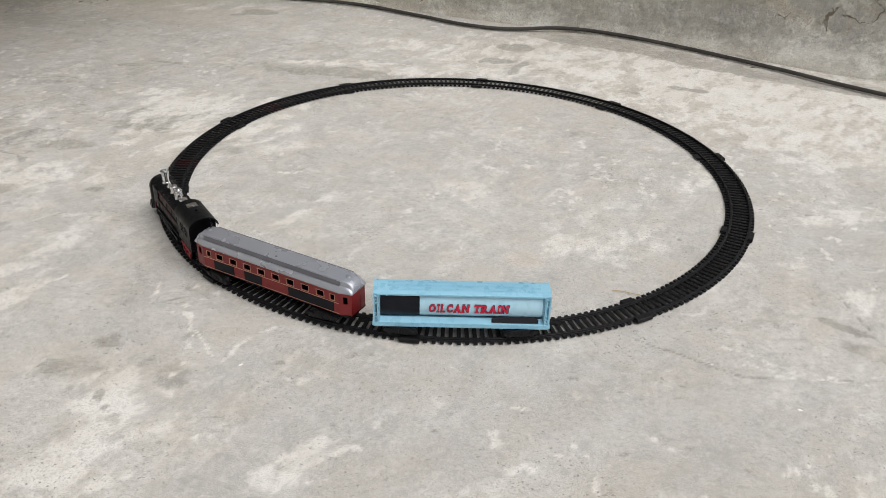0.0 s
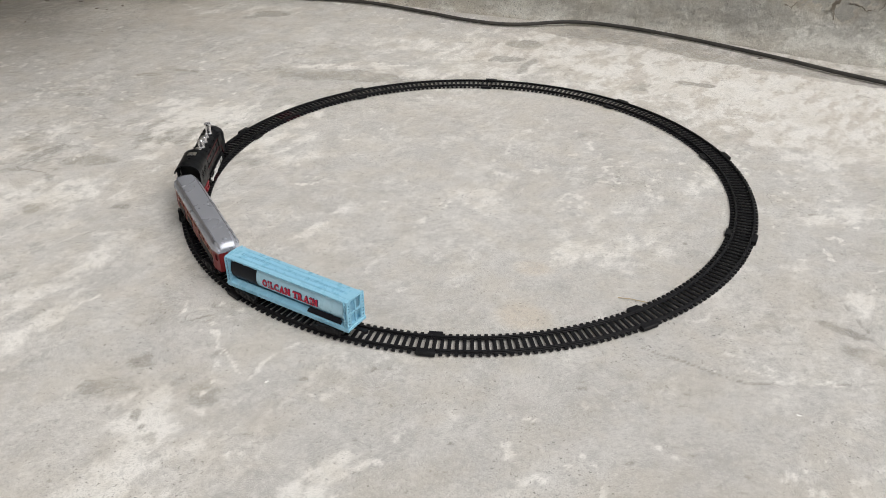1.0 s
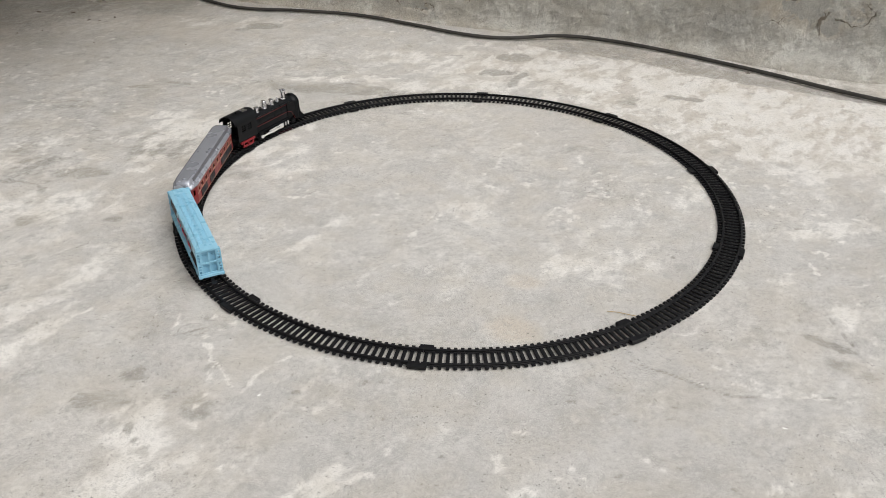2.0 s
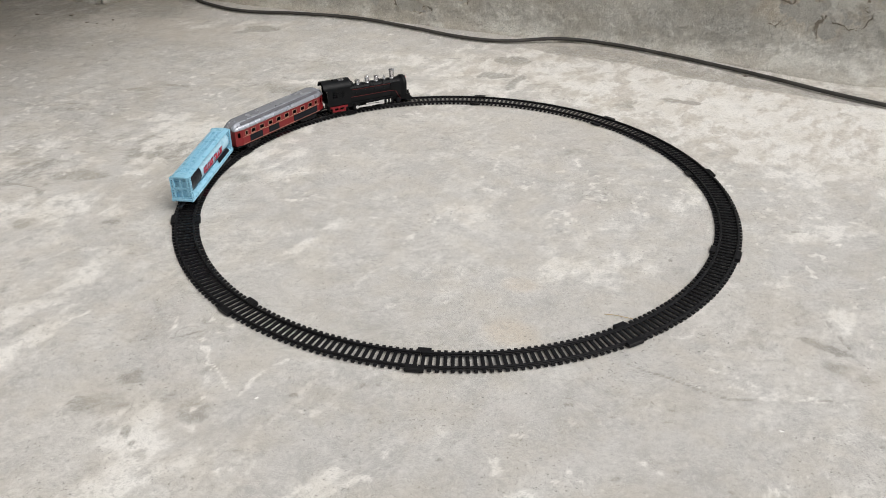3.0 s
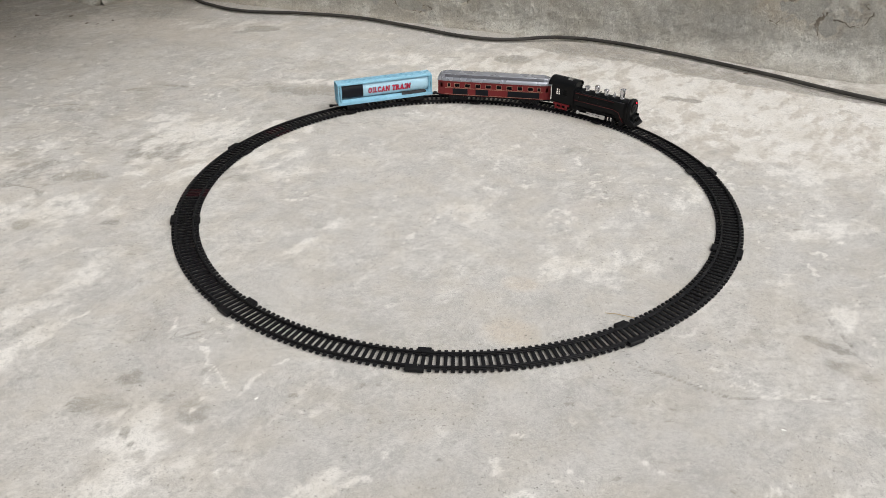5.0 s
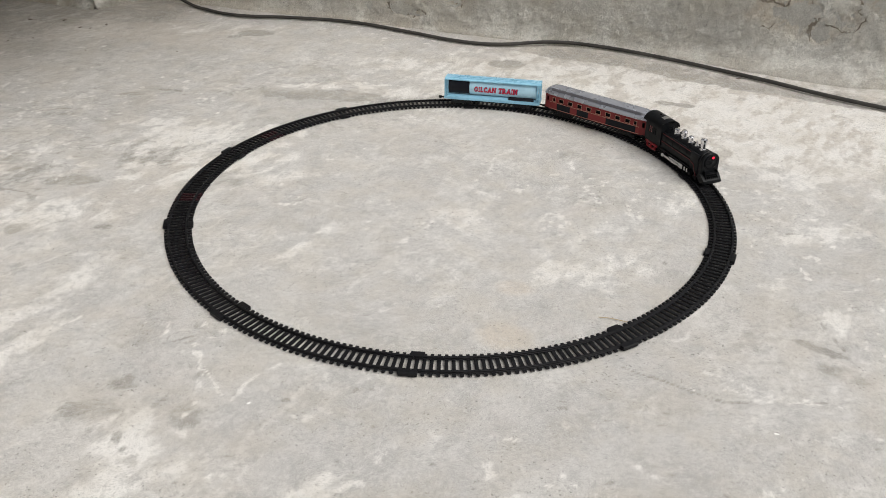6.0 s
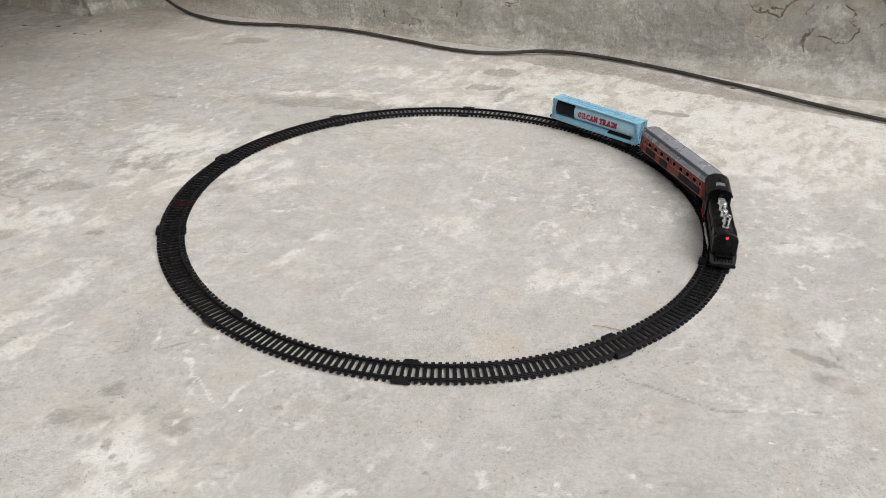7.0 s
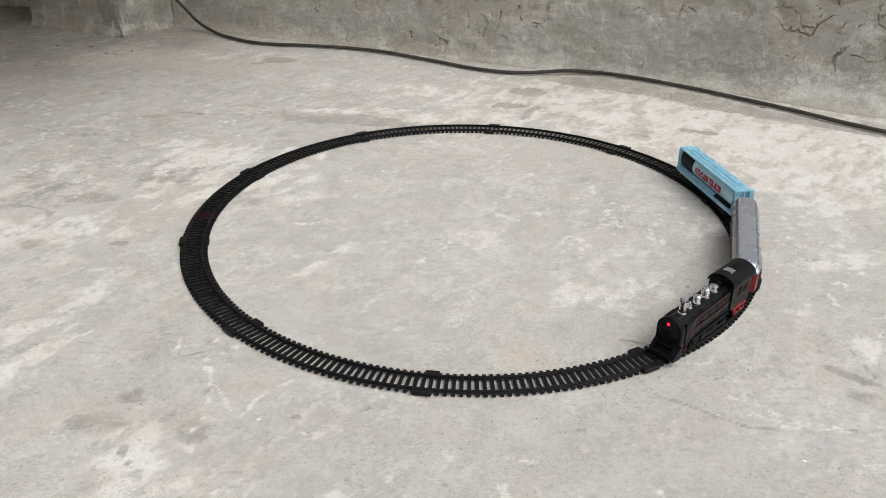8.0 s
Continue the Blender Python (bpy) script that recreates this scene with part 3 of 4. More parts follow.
def wall_sheet(name, a, b, height, seed, rough=1.0, thick=0.16):
    """A rendered wall from a to b on the plan, its uneven face to the right of the way from a to b; plain back and top."""
    a, b = Vector((*a, 0)), Vector((*b, 0))
    along = (b - a).normalized()
    out = Vector((along.y, -along.x, 0))
    length = (b - a).length
    s = np.linspace(0, length, max(2, int(length / 0.0045)))
    h = np.concatenate([np.arange(-0.03, 0.26, 0.0045), np.linspace(0.26, height, 14)])
    s, h = np.meshgrid(s, h)
    flake = np.zeros_like(s)
    if rough > 0.9:
        for cs, ch, rs, rh, turn, power in ((1.635, 0.125, 0.060, 0.050, 25, 1.0), (1.575, 0.168, 0.030, 0.026, -20, 0.9), (1.690, 0.185, 0.06, 0.03, 0, 0.9), (1.700, 0.080, 0.030, 0.022, 0, 0.8),
                                            (1.755, 0.115, 0.035, 0.03, 20, 0.7), (1.82, 0.17, 0.05, 0.04, 0, 0.8), (1.475, 0.180, 0.030, 0.014, -30, 0.7), (1.350, 0.168, 0.060, 0.022, 10, 0.75),
                                            (0.900, 0.088, 0.028, 0.026, 0, 0.9), (0.945, 0.128, 0.11, 0.026, 0, 0.75), (0.60, 0.105, 0.16, 0.022, 4, 0.6), (0.76, 0.040, 0.05, 0.012, -8, 0.7)):
            flake = np.maximum(flake, power * blob(s, h, cs, ch, rs, rh, turn, 0.8, 24.0, seed + int(cs * 10), 0.4))
    ridge = 1 - np.abs(2 * fbm(s, h, 13.0, 5, seed + 20, 0.6) - 1)
    cracks = 0.7 * step(ridge, 0.955, 0.99) * np.clip(0.05 + 1.2 * flake, 0, 1)
    depth = 0.014 * (fbm(s, h, 3.0, 4, seed + 1) - 0.5) + 0.009 * (fbm(s, h, 24.0, 5, seed + 2, 0.62) - 0.5)
    depth = depth + 0.0045 * (fbm(s, h, 90.0, 3, seed + 3, 0.6) - 0.5) - 0.012 * flake * fbm(s, h, 26, 5, seed + 8, 0.65) - 0.004 * cracks
    depth = depth + 0.006 * np.exp(-((h - 0.045) / 0.035) ** 2) * (fbm(s * 0.35, h, 70, 5, seed + 9, 0.65) - 0.5)
    toe = 0.014 + (0.060 * step(s, 1.32, 1.80) if rough > 0.9 else 0.0) * (0.6 + 0.8 * fbm(s, h * 0.3, 12, 4, seed + 40))
    depth = depth * rough + toe * np.exp(-np.clip(h, 0, None) / (0.008 + 0.16 * toe))
    x = a.x + along.x * s + out.x * depth
    y = a.y + along.y * s + out.y * depth
    darken = np.clip(0.20 * cracks + 0.22 * step(fbm(s * 0.7, h, 7, 6, seed + 11, 0.62), 0.42, 0.70) + 0.20 * step(fbm(s * 0.6, h, 34, 5, seed + 17, 0.66), 0.48, 0.70) + 0.12 * flake * fbm(s, h, 30, 5, seed + 13, 0.66), 0, 1)
    lime = 0.35 * step(fbm(s, h, 9, 6, seed + 12, 0.62), 0.50, 0.72) + 0.35 * step(fbm(s * 0.5, h, 48, 5, seed + 18, 0.66), 0.50, 0.72) + 0.55 * np.exp(-((h - 0.02) / 0.022) ** 2) * step(fbm(s * 0.5, h, 26, 5, seed + 15, 0.65), 0.36, 0.62)
    warm = np.clip(0.95 * flake + 0.5 * np.exp(-np.clip(h, 0, None) / 0.03) + 0.25 * step(fbm(s, h, 4, 4, seed + 14), 0.5, 0.7), 0, 1)
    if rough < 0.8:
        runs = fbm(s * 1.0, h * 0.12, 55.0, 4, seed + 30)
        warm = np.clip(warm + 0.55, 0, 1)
        # even darkening, strongest on the pier return, plus random blotches
        darken = np.clip(darken + (0.62 if 0.6 < rough < 0.68 else 0.15 if rough > 0.6 else 0.0) + 0.45 * step(fbm(s, h * 0.4, 14, 4, seed + 31), 0.42, 0.62), 0, 1)
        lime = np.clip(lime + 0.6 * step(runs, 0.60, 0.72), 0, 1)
    face = grid_mesh("rough_face", x, y, h, (np.clip(lime, 0, 1), darken, warm), WALL_MAT, flake)
    bm = B()
    p, q = a - out * 0.004, b - out * 0.004
    p2, q2 = a - out * thick, b - out * thick
    prism_pts = [p, q, q2, p2]
    loft(bm, [[(v.x, v.y, -0.03) for v in prism_pts], [(v.x, v.y, height) for v in prism_pts]])
    bmesh.ops.recalc_face_normals(bm, faces=bm.faces)
    me = bpy.data.meshes.new(name)
    bm.to_mesh(me)
    bm.free()
    me.materials.append(WALL_MAT)
    core = new(name, me)
    face.parent = core
    return core


build_floor()
tagged(wall_sheet("wall_north", (-0.83, 1.192), (2.6, -0.077), 0.5, 60), "rough grey cement-rendered wall with cracked flaking patches", "wall", kind="structure")
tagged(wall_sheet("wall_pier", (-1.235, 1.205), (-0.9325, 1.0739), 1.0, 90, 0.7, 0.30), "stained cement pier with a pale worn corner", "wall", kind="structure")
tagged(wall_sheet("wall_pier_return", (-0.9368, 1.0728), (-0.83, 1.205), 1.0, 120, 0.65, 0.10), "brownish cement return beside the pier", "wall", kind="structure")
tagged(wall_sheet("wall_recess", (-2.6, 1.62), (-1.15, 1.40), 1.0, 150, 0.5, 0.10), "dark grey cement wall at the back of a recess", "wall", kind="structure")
# this west wall is unseen, added to cut the sky light there
tagged(wall_sheet("shade_wall_west", (-1.7, -2.6), (-1.7, 1.6), 1.5, 180, 0.5, 0.16), "unseen plain cement wall added to block light from the west", "wall", kind="structure")


# out-of-view slab, added only to block sky over the far left
def build_shade_slab():
    bm = box(B(), -1.69, -0.32, 0.10, 3.0, 0.88, 1.00, 0.01)
    return tagged(part("ceiling", bm, WALL_MAT, None), "unseen cement slab added to shade the far left floor", "ceiling", kind="structure")


build_shade_slab()


# ---- cable ----
def build_cable():
    cu = bpy.data.curves.new("cable", "CURVE")
    cu.dimensions, cu.bevel_depth, cu.bevel_resolution, cu.resolution_u = "3D", 0.0041, 4, 8
    sp = cu.splines.new("BEZIER")
    way = ((-0.862, 1.120, 0.22), (-0.830, 1.128, 0.130), (-0.799, 1.140, 0.083), (-0.775, 1.140, 0.056), (-0.748, 1.130, 0.030), (-0.70, 1.105, 0.008),
           (-0.634, 1.049, 0.0048), (-0.55, 1.000, 0.0048), (-0.40, 0.979, 0.0048), (-0.25, 0.942, 0.0048), (-0.104, 0.861, 0.0048), (0.02, 0.787, 0.0048),
           (0.10, 0.765, 0.0048), (0.24, 0.773, 0.0080), (0.335, 0.748, 0.0065), (0.453, 0.682, 0.0048), (0.555, 0.604, 0.0048),
           (0.648, 0.527, 0.0048), (0.731, 0.450, 0.0048), (0.86, 0.35, 0.0048), (1.15, 0.15, 0.0048))
    sp.bezier_points.add(len(way) - 1)
    for p, co in zip(sp.bezier_points, way):
        p.co = co
        p.handle_left_type = p.handle_right_type = "AUTO"
    cu.materials.append(CABLE_MAT)
    return tagged(new("cable", cu), "dusty grey-black rubber cable lying along the wall foot", "cable")


build_cable()

# ---- track ----
R, SECTIONS, SLEEPERS, FIRST_JOINT = 0.400, 10, 30, -95.8
RAIL_TOP = 0.0050
STEP = 360.0 / SECTIONS


def arc_bar(bm, profile, a0, a1, n):
    """A (radius, height) outline swept round the ring's centre, in the space of a section whose origin lies on the ring."""
    secs = []
    for i in range(n + 1):
        a = radians(a0 + (a1 - a0) * i / n)
        secs.append([(r * math.cos(a) - R, r * math.sin(a), z) for r, z in profile])
    return loft(bm, secs)


def rail_profile(r):
    z = RAIL_TOP
    return [(r - 0.0017, 0.0012), (r + 0.0017, 0.0012), (r + 0.0016, 0.0024), (r + 0.0009, 0.0028), (r + 0.0009, z - 0.0013),
            (r + 0.0014, z - 0.0009), (r + 0.0014, z - 0.0003), (r + 0.0011, z), (r - 0.0011, z), (r - 0.0014, z - 0.0003), (r - 0.0014, z - 0.0009),
            (r - 0.0009, z - 0.0013), (r - 0.0009, 0.0028), (r - 0.0016, 0.0024)]


def build_track_section():
    root = new("track_section")
    half = STEP / 2
    for r in (0.3875, 0.4120):
        part("rail", arc_bar(B(), rail_profile(r), -half + 0.04, half - 0.04, 18), TRACK_MAT, root)
    bm = box(B(), -0.0204, 0.0174, -0.0021, 0.0021, 0.0, 0.0023, 0.0005)
    sleeper = None
    for i in range(SLEEPERS):
        a = -half + STEP * (i + 0.5) / SLEEPERS
        m = pose(R * math.cos(radians(a)) - R, R * math.sin(radians(a)), 0, 0, 0, a)
        if sleeper is None:
            sleeper = part("sleeper", bm, TRACK_MAT, root, at=m)
        else:
            share(sleeper, root, m)
    for r0, r1, a0, a1, z in ((0.4135, 0.4196, half - 1.9, half + 1.0, 0.0052), (0.3778, 0.3860, half - 0.7, half + 1.7, 0.0034)):
        prof = [(r0, 0.0004), (r1, 0.0004), (r1, z - 0.0006), (r1 - 0.0007, z), (r0, z)]
        part("joint_tab", arc_bar(B(), prof, a0, a1, 4), TRACK_MAT, root)
    return tagged(root, "curved section of black plastic toy railway track", "toy track", "toy track sections")


def section_pose(k):
    a = FIRST_JOINT + STEP * (k + 0.5)
    return pose(R * math.cos(radians(a)), R * math.sin(radians(a)), 0, 0, 0, a)


track = build_track_section()
track.matrix_basis = section_pose(0)
ring = [track] + [copy_thing(track, section_pose(k)) for k in range(1, SECTIONS)]
# a few sleepers are smeared dark red
for at_x, at_y, reach in ((-0.402, 0.006, 0.013), (-0.327, 0.248, 0.020)):
    for s in ring:
        for c in list(s.children):
            if c.name.startswith("sleeper") and ((s.matrix_basis @ c.matrix_basis).translation.xy - Vector((at_x, at_y))).length < reach:
                c.material_slots[0].link = "OBJECT"
                c.material_slots[0].material = RUST_MAT
                c["label"] = "dark red smeared sleeper"


# ---- rolling stock ----
WHEELS = []
# the cars ride inside the ring's middle line; their bogies stand out to the rails
LOCO_R, COACH_R, WAGON_R = 0.3970, 0.3895, 0.3932
COACH_OUT, WAGON_OUT = 0.0043, 0.0020


def wheelset(parent, x, r, gauge=0.0245):
    """Two flanged wheels on an axle; its origin is the axle's middle."""
    bm = B()
    for s in (-1, 1):
        prof = [(r * 0.25, 0.0022), (r * 0.7, 0.0022), (r, 0.0018), (r, -0.0012), (r * 1.12, -0.0014), (r * 1.12, -0.0021), (r * 0.25, -0.0021)]
        lathe(bm, [(q, h * s) for q, h in prof], 0, s * gauge / 2, 0, 18, "y")
        for k in range(6):
            a = k * math.pi / 3
            box(bm, r * 0.25, r * 0.85, -0.0005, 0.0005, -0.0006, 0.0006, 0, Matrix.Translation((0, s * (gauge / 2 + 0.0022), 0)) @ Matrix.Rotation(a, 4, "Y"))
    lathe(bm, [(0.0012, -gauge / 2), (0.0012, gauge / 2)], 0, 0, 0, 10, "y")
    ob = part("wheelset", bm, TRACK_MAT, parent, at=pose(x, 0, RAIL_TOP + r))
    WHEELS.append((ob, x, r))
    return ob


def bogie(parent, x, y, yaw):
    bm = B()
    box(bm, -0.012, 0.012, -0.010, 0.010, 0.0115, 0.0145, 0.0008)
    lathe(bm, [(0.004, 0.0), (0.004, 0.004)], 0, 0, 0.0142, 14)
    for s in (-1, 1):
        y0, y1 = sorted((s * 0.0148, s * 0.0166))
        prof = [(-0.018, 0.0100), (-0.018, 0.0132), (-0.013, 0.0136), (-0.006, 0.0158), (0.006, 0.0158), (0.013, 0.0136), (0.018, 0.0132),
                (0.018, 0.0100), (0.013, 0.0092), (0.006, 0.0078), (-0.006, 0.0078), (-0.013, 0.0092)]
        loft(bm, [[(u, y, z) for u, z in prof] for y in (y0, y1)])
        for k in (-0.0115, 0.0115):
            lathe(bm, [(0.0026, 0.0), (0.0026, 0.0012), (0.0012, 0.0016)], k, s * 0.0164, 0.0118, 12, "y") if s > 0 else \
                lathe(bm, [(0.0026, 0.0), (0.0026, -0.0012), (0.0012, -0.0016)], k, s * 0.0164, 0.0118, 12, "y")
        for k in (-0.003, 0.0, 0.003):
            box(bm, k - 0.0009, k + 0.0009, y0 - 0.0006, y1 + 0.0006, 0.0090, 0.0140)
        box(bm, -0.0115, 0.0115, min(0, s * 0.0155), max(0, s * 0.0155), 0.0118, 0.0132)
    ob = part("bogie", bm, TRACK_MAT, parent, "black plastic bogie", at=pose(x, y, 0, 0, 0, yaw))
    for k in (-0.0115, 0.0115):
        wheelset(ob, k, 0.0050)
    return ob


def coupler(parent, x, s):
    bm = B()
    box(bm, min(x, x + s * 0.016), max(x, x + s * 0.016), -0.0022, 0.0022, 0.0120, 0.0138, 0.0005)
    lathe(bm, [(0.0034, 0.0), (0.0034, 0.0032)], x + s * 0.016, 0, 0.0112, 14)
    return part("coupler", bm, TRACK_MAT, parent)


def strip(bm, pts, w, y, s, thick=0.0004):
    """A thin raised line of width w through (x, z) points on the side s at distance y."""
    for (xa, za), (xb, zb) in zip(pts, pts[1:]):
        dx, dz = xb - xa, zb - za
        n = math.hypot(dx, dz)
        ox, oz = -dz / n * w / 2, dx / n * w / 2
        ring = [(xa + ox, za + oz), (xb + ox, zb + oz), (xb - ox, zb - oz), (xa - ox, za - oz)]
        loft(bm, [[(u, s * (y - 0.0002), v) for u, v in ring], [(u, s * (y + thick), v) for u, v in ring]])
    return bm


LETTER_WIDTH = {"O": 0.95, "I": 0.44, "L": 0.68, "C": 0.88, "A": 1.0, "N": 1.0, "T": 0.90, "R": 0.98, " ": 0.40}
# serif bars of each letter: left, right and height on the letter's own unit square
SERIFS = {"I": ((0.06, 0.94, 0), (0.06, 0.94, 1)), "L": ((-0.04, 0.44, 1), (-0.06, 0.5, 0)), "T": ((0.2, 0.8, 0),), "N": ((-0.02, 0.36, 1), (-0.02, 0.42, 0), (0.62, 1.04, 1)),
          "A": ((-0.06, 0.40, 0), (0.60, 1.06, 0)), "R": ((-0.06, 0.45, 1), (-0.08, 0.48, 0), (0.66, 1.08, 0)), "O": (), "C": ()}


def slab_text(name, words, width, height, bold, parent, material, place, label=""):
    """Slab-serif lettering laid on a surface: place(u, v) gives the point for u along and v up."""
    total = sum(LETTER_WIDTH[c] + 0.11 for c in words) - 0.11
    bm, pen = B(), 0.0
    for ch in words:
        w = LETTER_WIDTH[ch]
        if ch != " ":
            cu = bpy.data.curves.new(name, "FONT")
            cu.body, cu.size, cu.offset, cu.resolution_u = ch, 1.0, bold, 3
            tmp = new(name, cu)
            bpy.context.view_layer.update()
            me = bpy.data.meshes.new_from_object(tmp.evaluated_get(bpy.context.evaluated_depsgraph_get()))
            bpy.data.objects.remove(tmp)
            co = np.array([v.co[:] for v in me.vertices])
            lo, hi = co.min(0), co.max(0)
            keep = (0.34, 0.66) if ch == "I" else (0.0, 1.0)
            verts = [bm.verts.new((pen + w * (keep[0] + (keep[1] - keep[0]) * (p[0] - lo[0]) / (hi[0] - lo[0])), (p[1] - lo[1]) / (hi[1] - lo[1]), 0)) for p in co]
            for f in me.polygons:
                bm.faces.new([verts[k] for k in f.vertices])
            bpy.data.meshes.remove(me)
            for a, b, up in SERIFS[ch]:
                y0, y1 = (0.85 - bold, 1.0) if up else (0.0, 0.15 + bold)
                bm.faces.new([bm.verts.new((pen + w * q, y, 0.02)) for q, y in ((a, y0), (b, y0), (b, y1), (a, y1))])
        pen += w + 0.11
    bmesh.ops.triangulate(bm, faces=bm.faces)
    for v in bm.verts:
        y = (v.co.y - 0.5) * height
        v.co = place((v.co.x / total - 0.5) * width + 0.10 * y, y) + Vector((0, math.copysign(0.0002 * (v.co.z > 0.01), place(0, 0).y), 0))
    return part(name, bm, material, parent, label)


def build_tank_wagon():
    root = new("tank_wagon")
    L, Y, RY = 0.0903, 0.0156, 0.0138         # half length, half width at the sill and at the roof
    zc, ry, rz = 0.0388, 0.0136, 0.0160       # tank's centre height and radii
    bm = B()
    box(bm, -L + 0.003, L - 0.003, -0.0100, 0.0100, 0.0150, 0.0200, 0.0006)
    for s in (-1, 1):
        prof = [(s * 0.0095, 0.0185), (s * 0.0095, 0.0246), (s * 0.0138, 0.0210), (s * Y, 0.0206), (s * Y, 0.0157), (s * 0.0135, 0.0153)]
        loft(bm, [[(x, y, z) for y, z in prof] for x in (-L, L)])
        for i in range(10):
            x = -0.0765 + 0.017 * i
            box(bm, x - 0.0010, x + 0.0010, s * Y - 0.0005, s * Y + 0.0005, 0.0160, 0.0202)
    part("underframe", bm, BLUE_MAT, root)
    bm = B()
    secs = []
    for x in (-0.0838, -0.0823, 0.0823, 0.0838):
        k = 0.92 if abs(x) > 0.083 else 1.0
        secs.append([(x, k * ry * math.cos(a), zc + k * rz * math.sin(a)) for a in np.linspace(0, 2 * math.pi, 44, endpoint=False)])
    loft(bm, secs)
    tank = part("tank", bm, TANK_MAT, root, "pale blue glossy tank barrel")
    bm = B()
    prof = [(-RY, 0.0526), (-RY, 0.0544), (-0.0130, 0.0549), (-0.0086, 0.0553), (-0.0082, 0.0558), (0.0082, 0.0558), (0.0086, 0.0553), (0.0130, 0.0549),
            (RY, 0.0544), (RY, 0.0526), (0.0130, 0.0526), (0.0126, 0.0540), (-0.0126, 0.0540), (-0.0130, 0.0526)]
    prism(bm, prof, -L - 0.0005, L + 0.0005)
    roof = part("roof", bm, BLUE_MAT, root)
    bm = B()
    for i in range(60):
        x = -0.0730 + 0.146 * i / 59
        box(bm, x - 0.0006, x + 0.0006, 0.0018, 0.0066, 0.0557, 0.0562)
        box(bm, x - 0.0006, x + 0.0006, -0.0066, -0.0018, 0.0557, 0.0562)
    for s in (-1, 1):
        box(bm, -0.0765, 0.0765, min(s * 0.0068, s * 0.0075), max(s * 0.0068, s * 0.0075), 0.0557, 0.0563)
        box(bm, -0.0765, 0.0765, min(s * 0.0006, s * 0.0013), max(s * 0.0006, s * 0.0013), 0.0557, 0.0563)
        for i in range(10):
            x = -0.0765 + 0.017 * i
            box(bm, x - 0.0008, x + 0.0008, s * RY - 0.0006, s * RY + 0.0006, 0.0525, 0.0535)
    part("roof_walk", bm, BLUE_MAT, roof)
    for e in (-1, 1):
        xo = e * L

        def end_box(bm, d0, d1, y0, y1, z0, z1, bevel=0.0):
            box(bm, min(xo - e * d0, xo - e * d1), max(xo - e * d0, xo - e * d1), y0, y1, z0, z1, bevel)
        bm = B()
        for y in (-0.0095, 0.0, 0.0095):
            end_box(bm, 0.0, 0.0020, y - 0.0008, y + 0.0008, 0.0200, 0.0545)
        for z in (0.0215, 0.0370, 0.0540):
            end_box(bm, 0.0, 0.0016, -0.0142, 0.0142, z - 0.0010, z + 0.0010)
        end_box(bm, -0.0012, 0.0030, -0.0160, 0.0160, 0.0168, 0.0206, 0.0005)
        part("end_frame", bm, BLUE_MAT, root)
        bm = B()
        end_box(bm, 0.0056, 0.0064, -0.0136, 0.0136, 0.0195, 0.0538)
        for z in (0.0290, 0.0455):
            end_box(bm, 0.0046, 0.0058, -0.0090, 0.0090, z - 0.0005, z + 0.0005)
        part("end_panel", bm, BLUE_MAT, root)
        for s in (-1, 1):
            bm = B()
            for y in (s * 0.0104, s * 0.0146):
                end_box(bm, -0.0004, 0.0014, y - 0.0006, y + 0.0006, 0.0195, 0.0545)
            end_box(bm, 0.0040, 0.0054, s * 0.0146 - 0.0006, s * 0.0146 + 0.0006, 0.0195, 0.0545)
            for i in range(8):
                z = 0.0230 + 0.0041 * i
                end_box(bm, -0.0006, 0.0006, min(s * 0.0104, s * 0.0146), max(s * 0.0104, s * 0.0146), z - 0.0006, z + 0.0006)
                if i not in (3, 4):
                    end_box(bm, 0.0010, 0.0050, s * 0.0146 - 0.0006, s * 0.0146 + 0.0006, z - 0.0006, z + 0.0006)
            part("ladder", bm, BLUE_MAT, root)
    for s in (1, -1):
        # each side reads the same seen from outside: u runs to the viewer's right
        def on_tank(u, v, lift=0.0005, s=s):
            a = radians(12.0) + v / rz
            return Vector((-s * u, s * (ry + lift) * math.cos(a), zc + (rz + lift) * math.sin(a)))
        bm = B()
        secs = [[on_tank(-0.0832 + 0.0402 * i / 6, v, 0.0006) for v in np.linspace(-0.0160, 0.0150, 14)] for i in range(7)]
        loft(bm, secs, False, False)
        part("side_patch", bm, PATCH_MAT, tank, "black patch on the tank side")
        bm = B()
        secs = []
        for u in (0.0312, 0.0337, 0.0560, 0.0765, 0.0795):
            k = 0.6 if u in (0.0312, 0.0795) else 1.0
            secs.append([(-s * u, s * (0.0097 + (0.0137 - 0.0097) * t + 0.0004), 0.0262 - 0.0050 * t + 0.0006) for t in (1 - k, 1.0)])
        loft(bm, secs, False, False)
        part("lower_patch", bm, PATCH_MAT, tank, "black patch low on the wagon side")
        slab_text("lettering_outline", "OILCAN TRAIN", 0.0822, 0.0108, 0.070, tank, EDGE_MAT, lambda u, v: on_tank(u + 0.0074, v - 0.0040, 0.0007), "dark outline of the lettering")
        slab_text("lettering", "OILCAN TRAIN", 0.0806, 0.0093, 0.040, tank, TEXT_MAT, lambda u, v: on_tank(u + 0.0071, v - 0.0038, 0.0013), "red lettering reading OILCAN TRAIN")
    turn = math.degrees(math.asin(0.060 / R))
    bogie(root, 0.060, WAGON_OUT, -turn)
    bogie(root, -0.060, WAGON_OUT, turn)
    coupler(root, 0.086, 1)
    coupler(root, -0.086, -1)
    return tagged(root, "pale blue plastic toy tank wagon with red lettering", "toy wagon", "toy train")


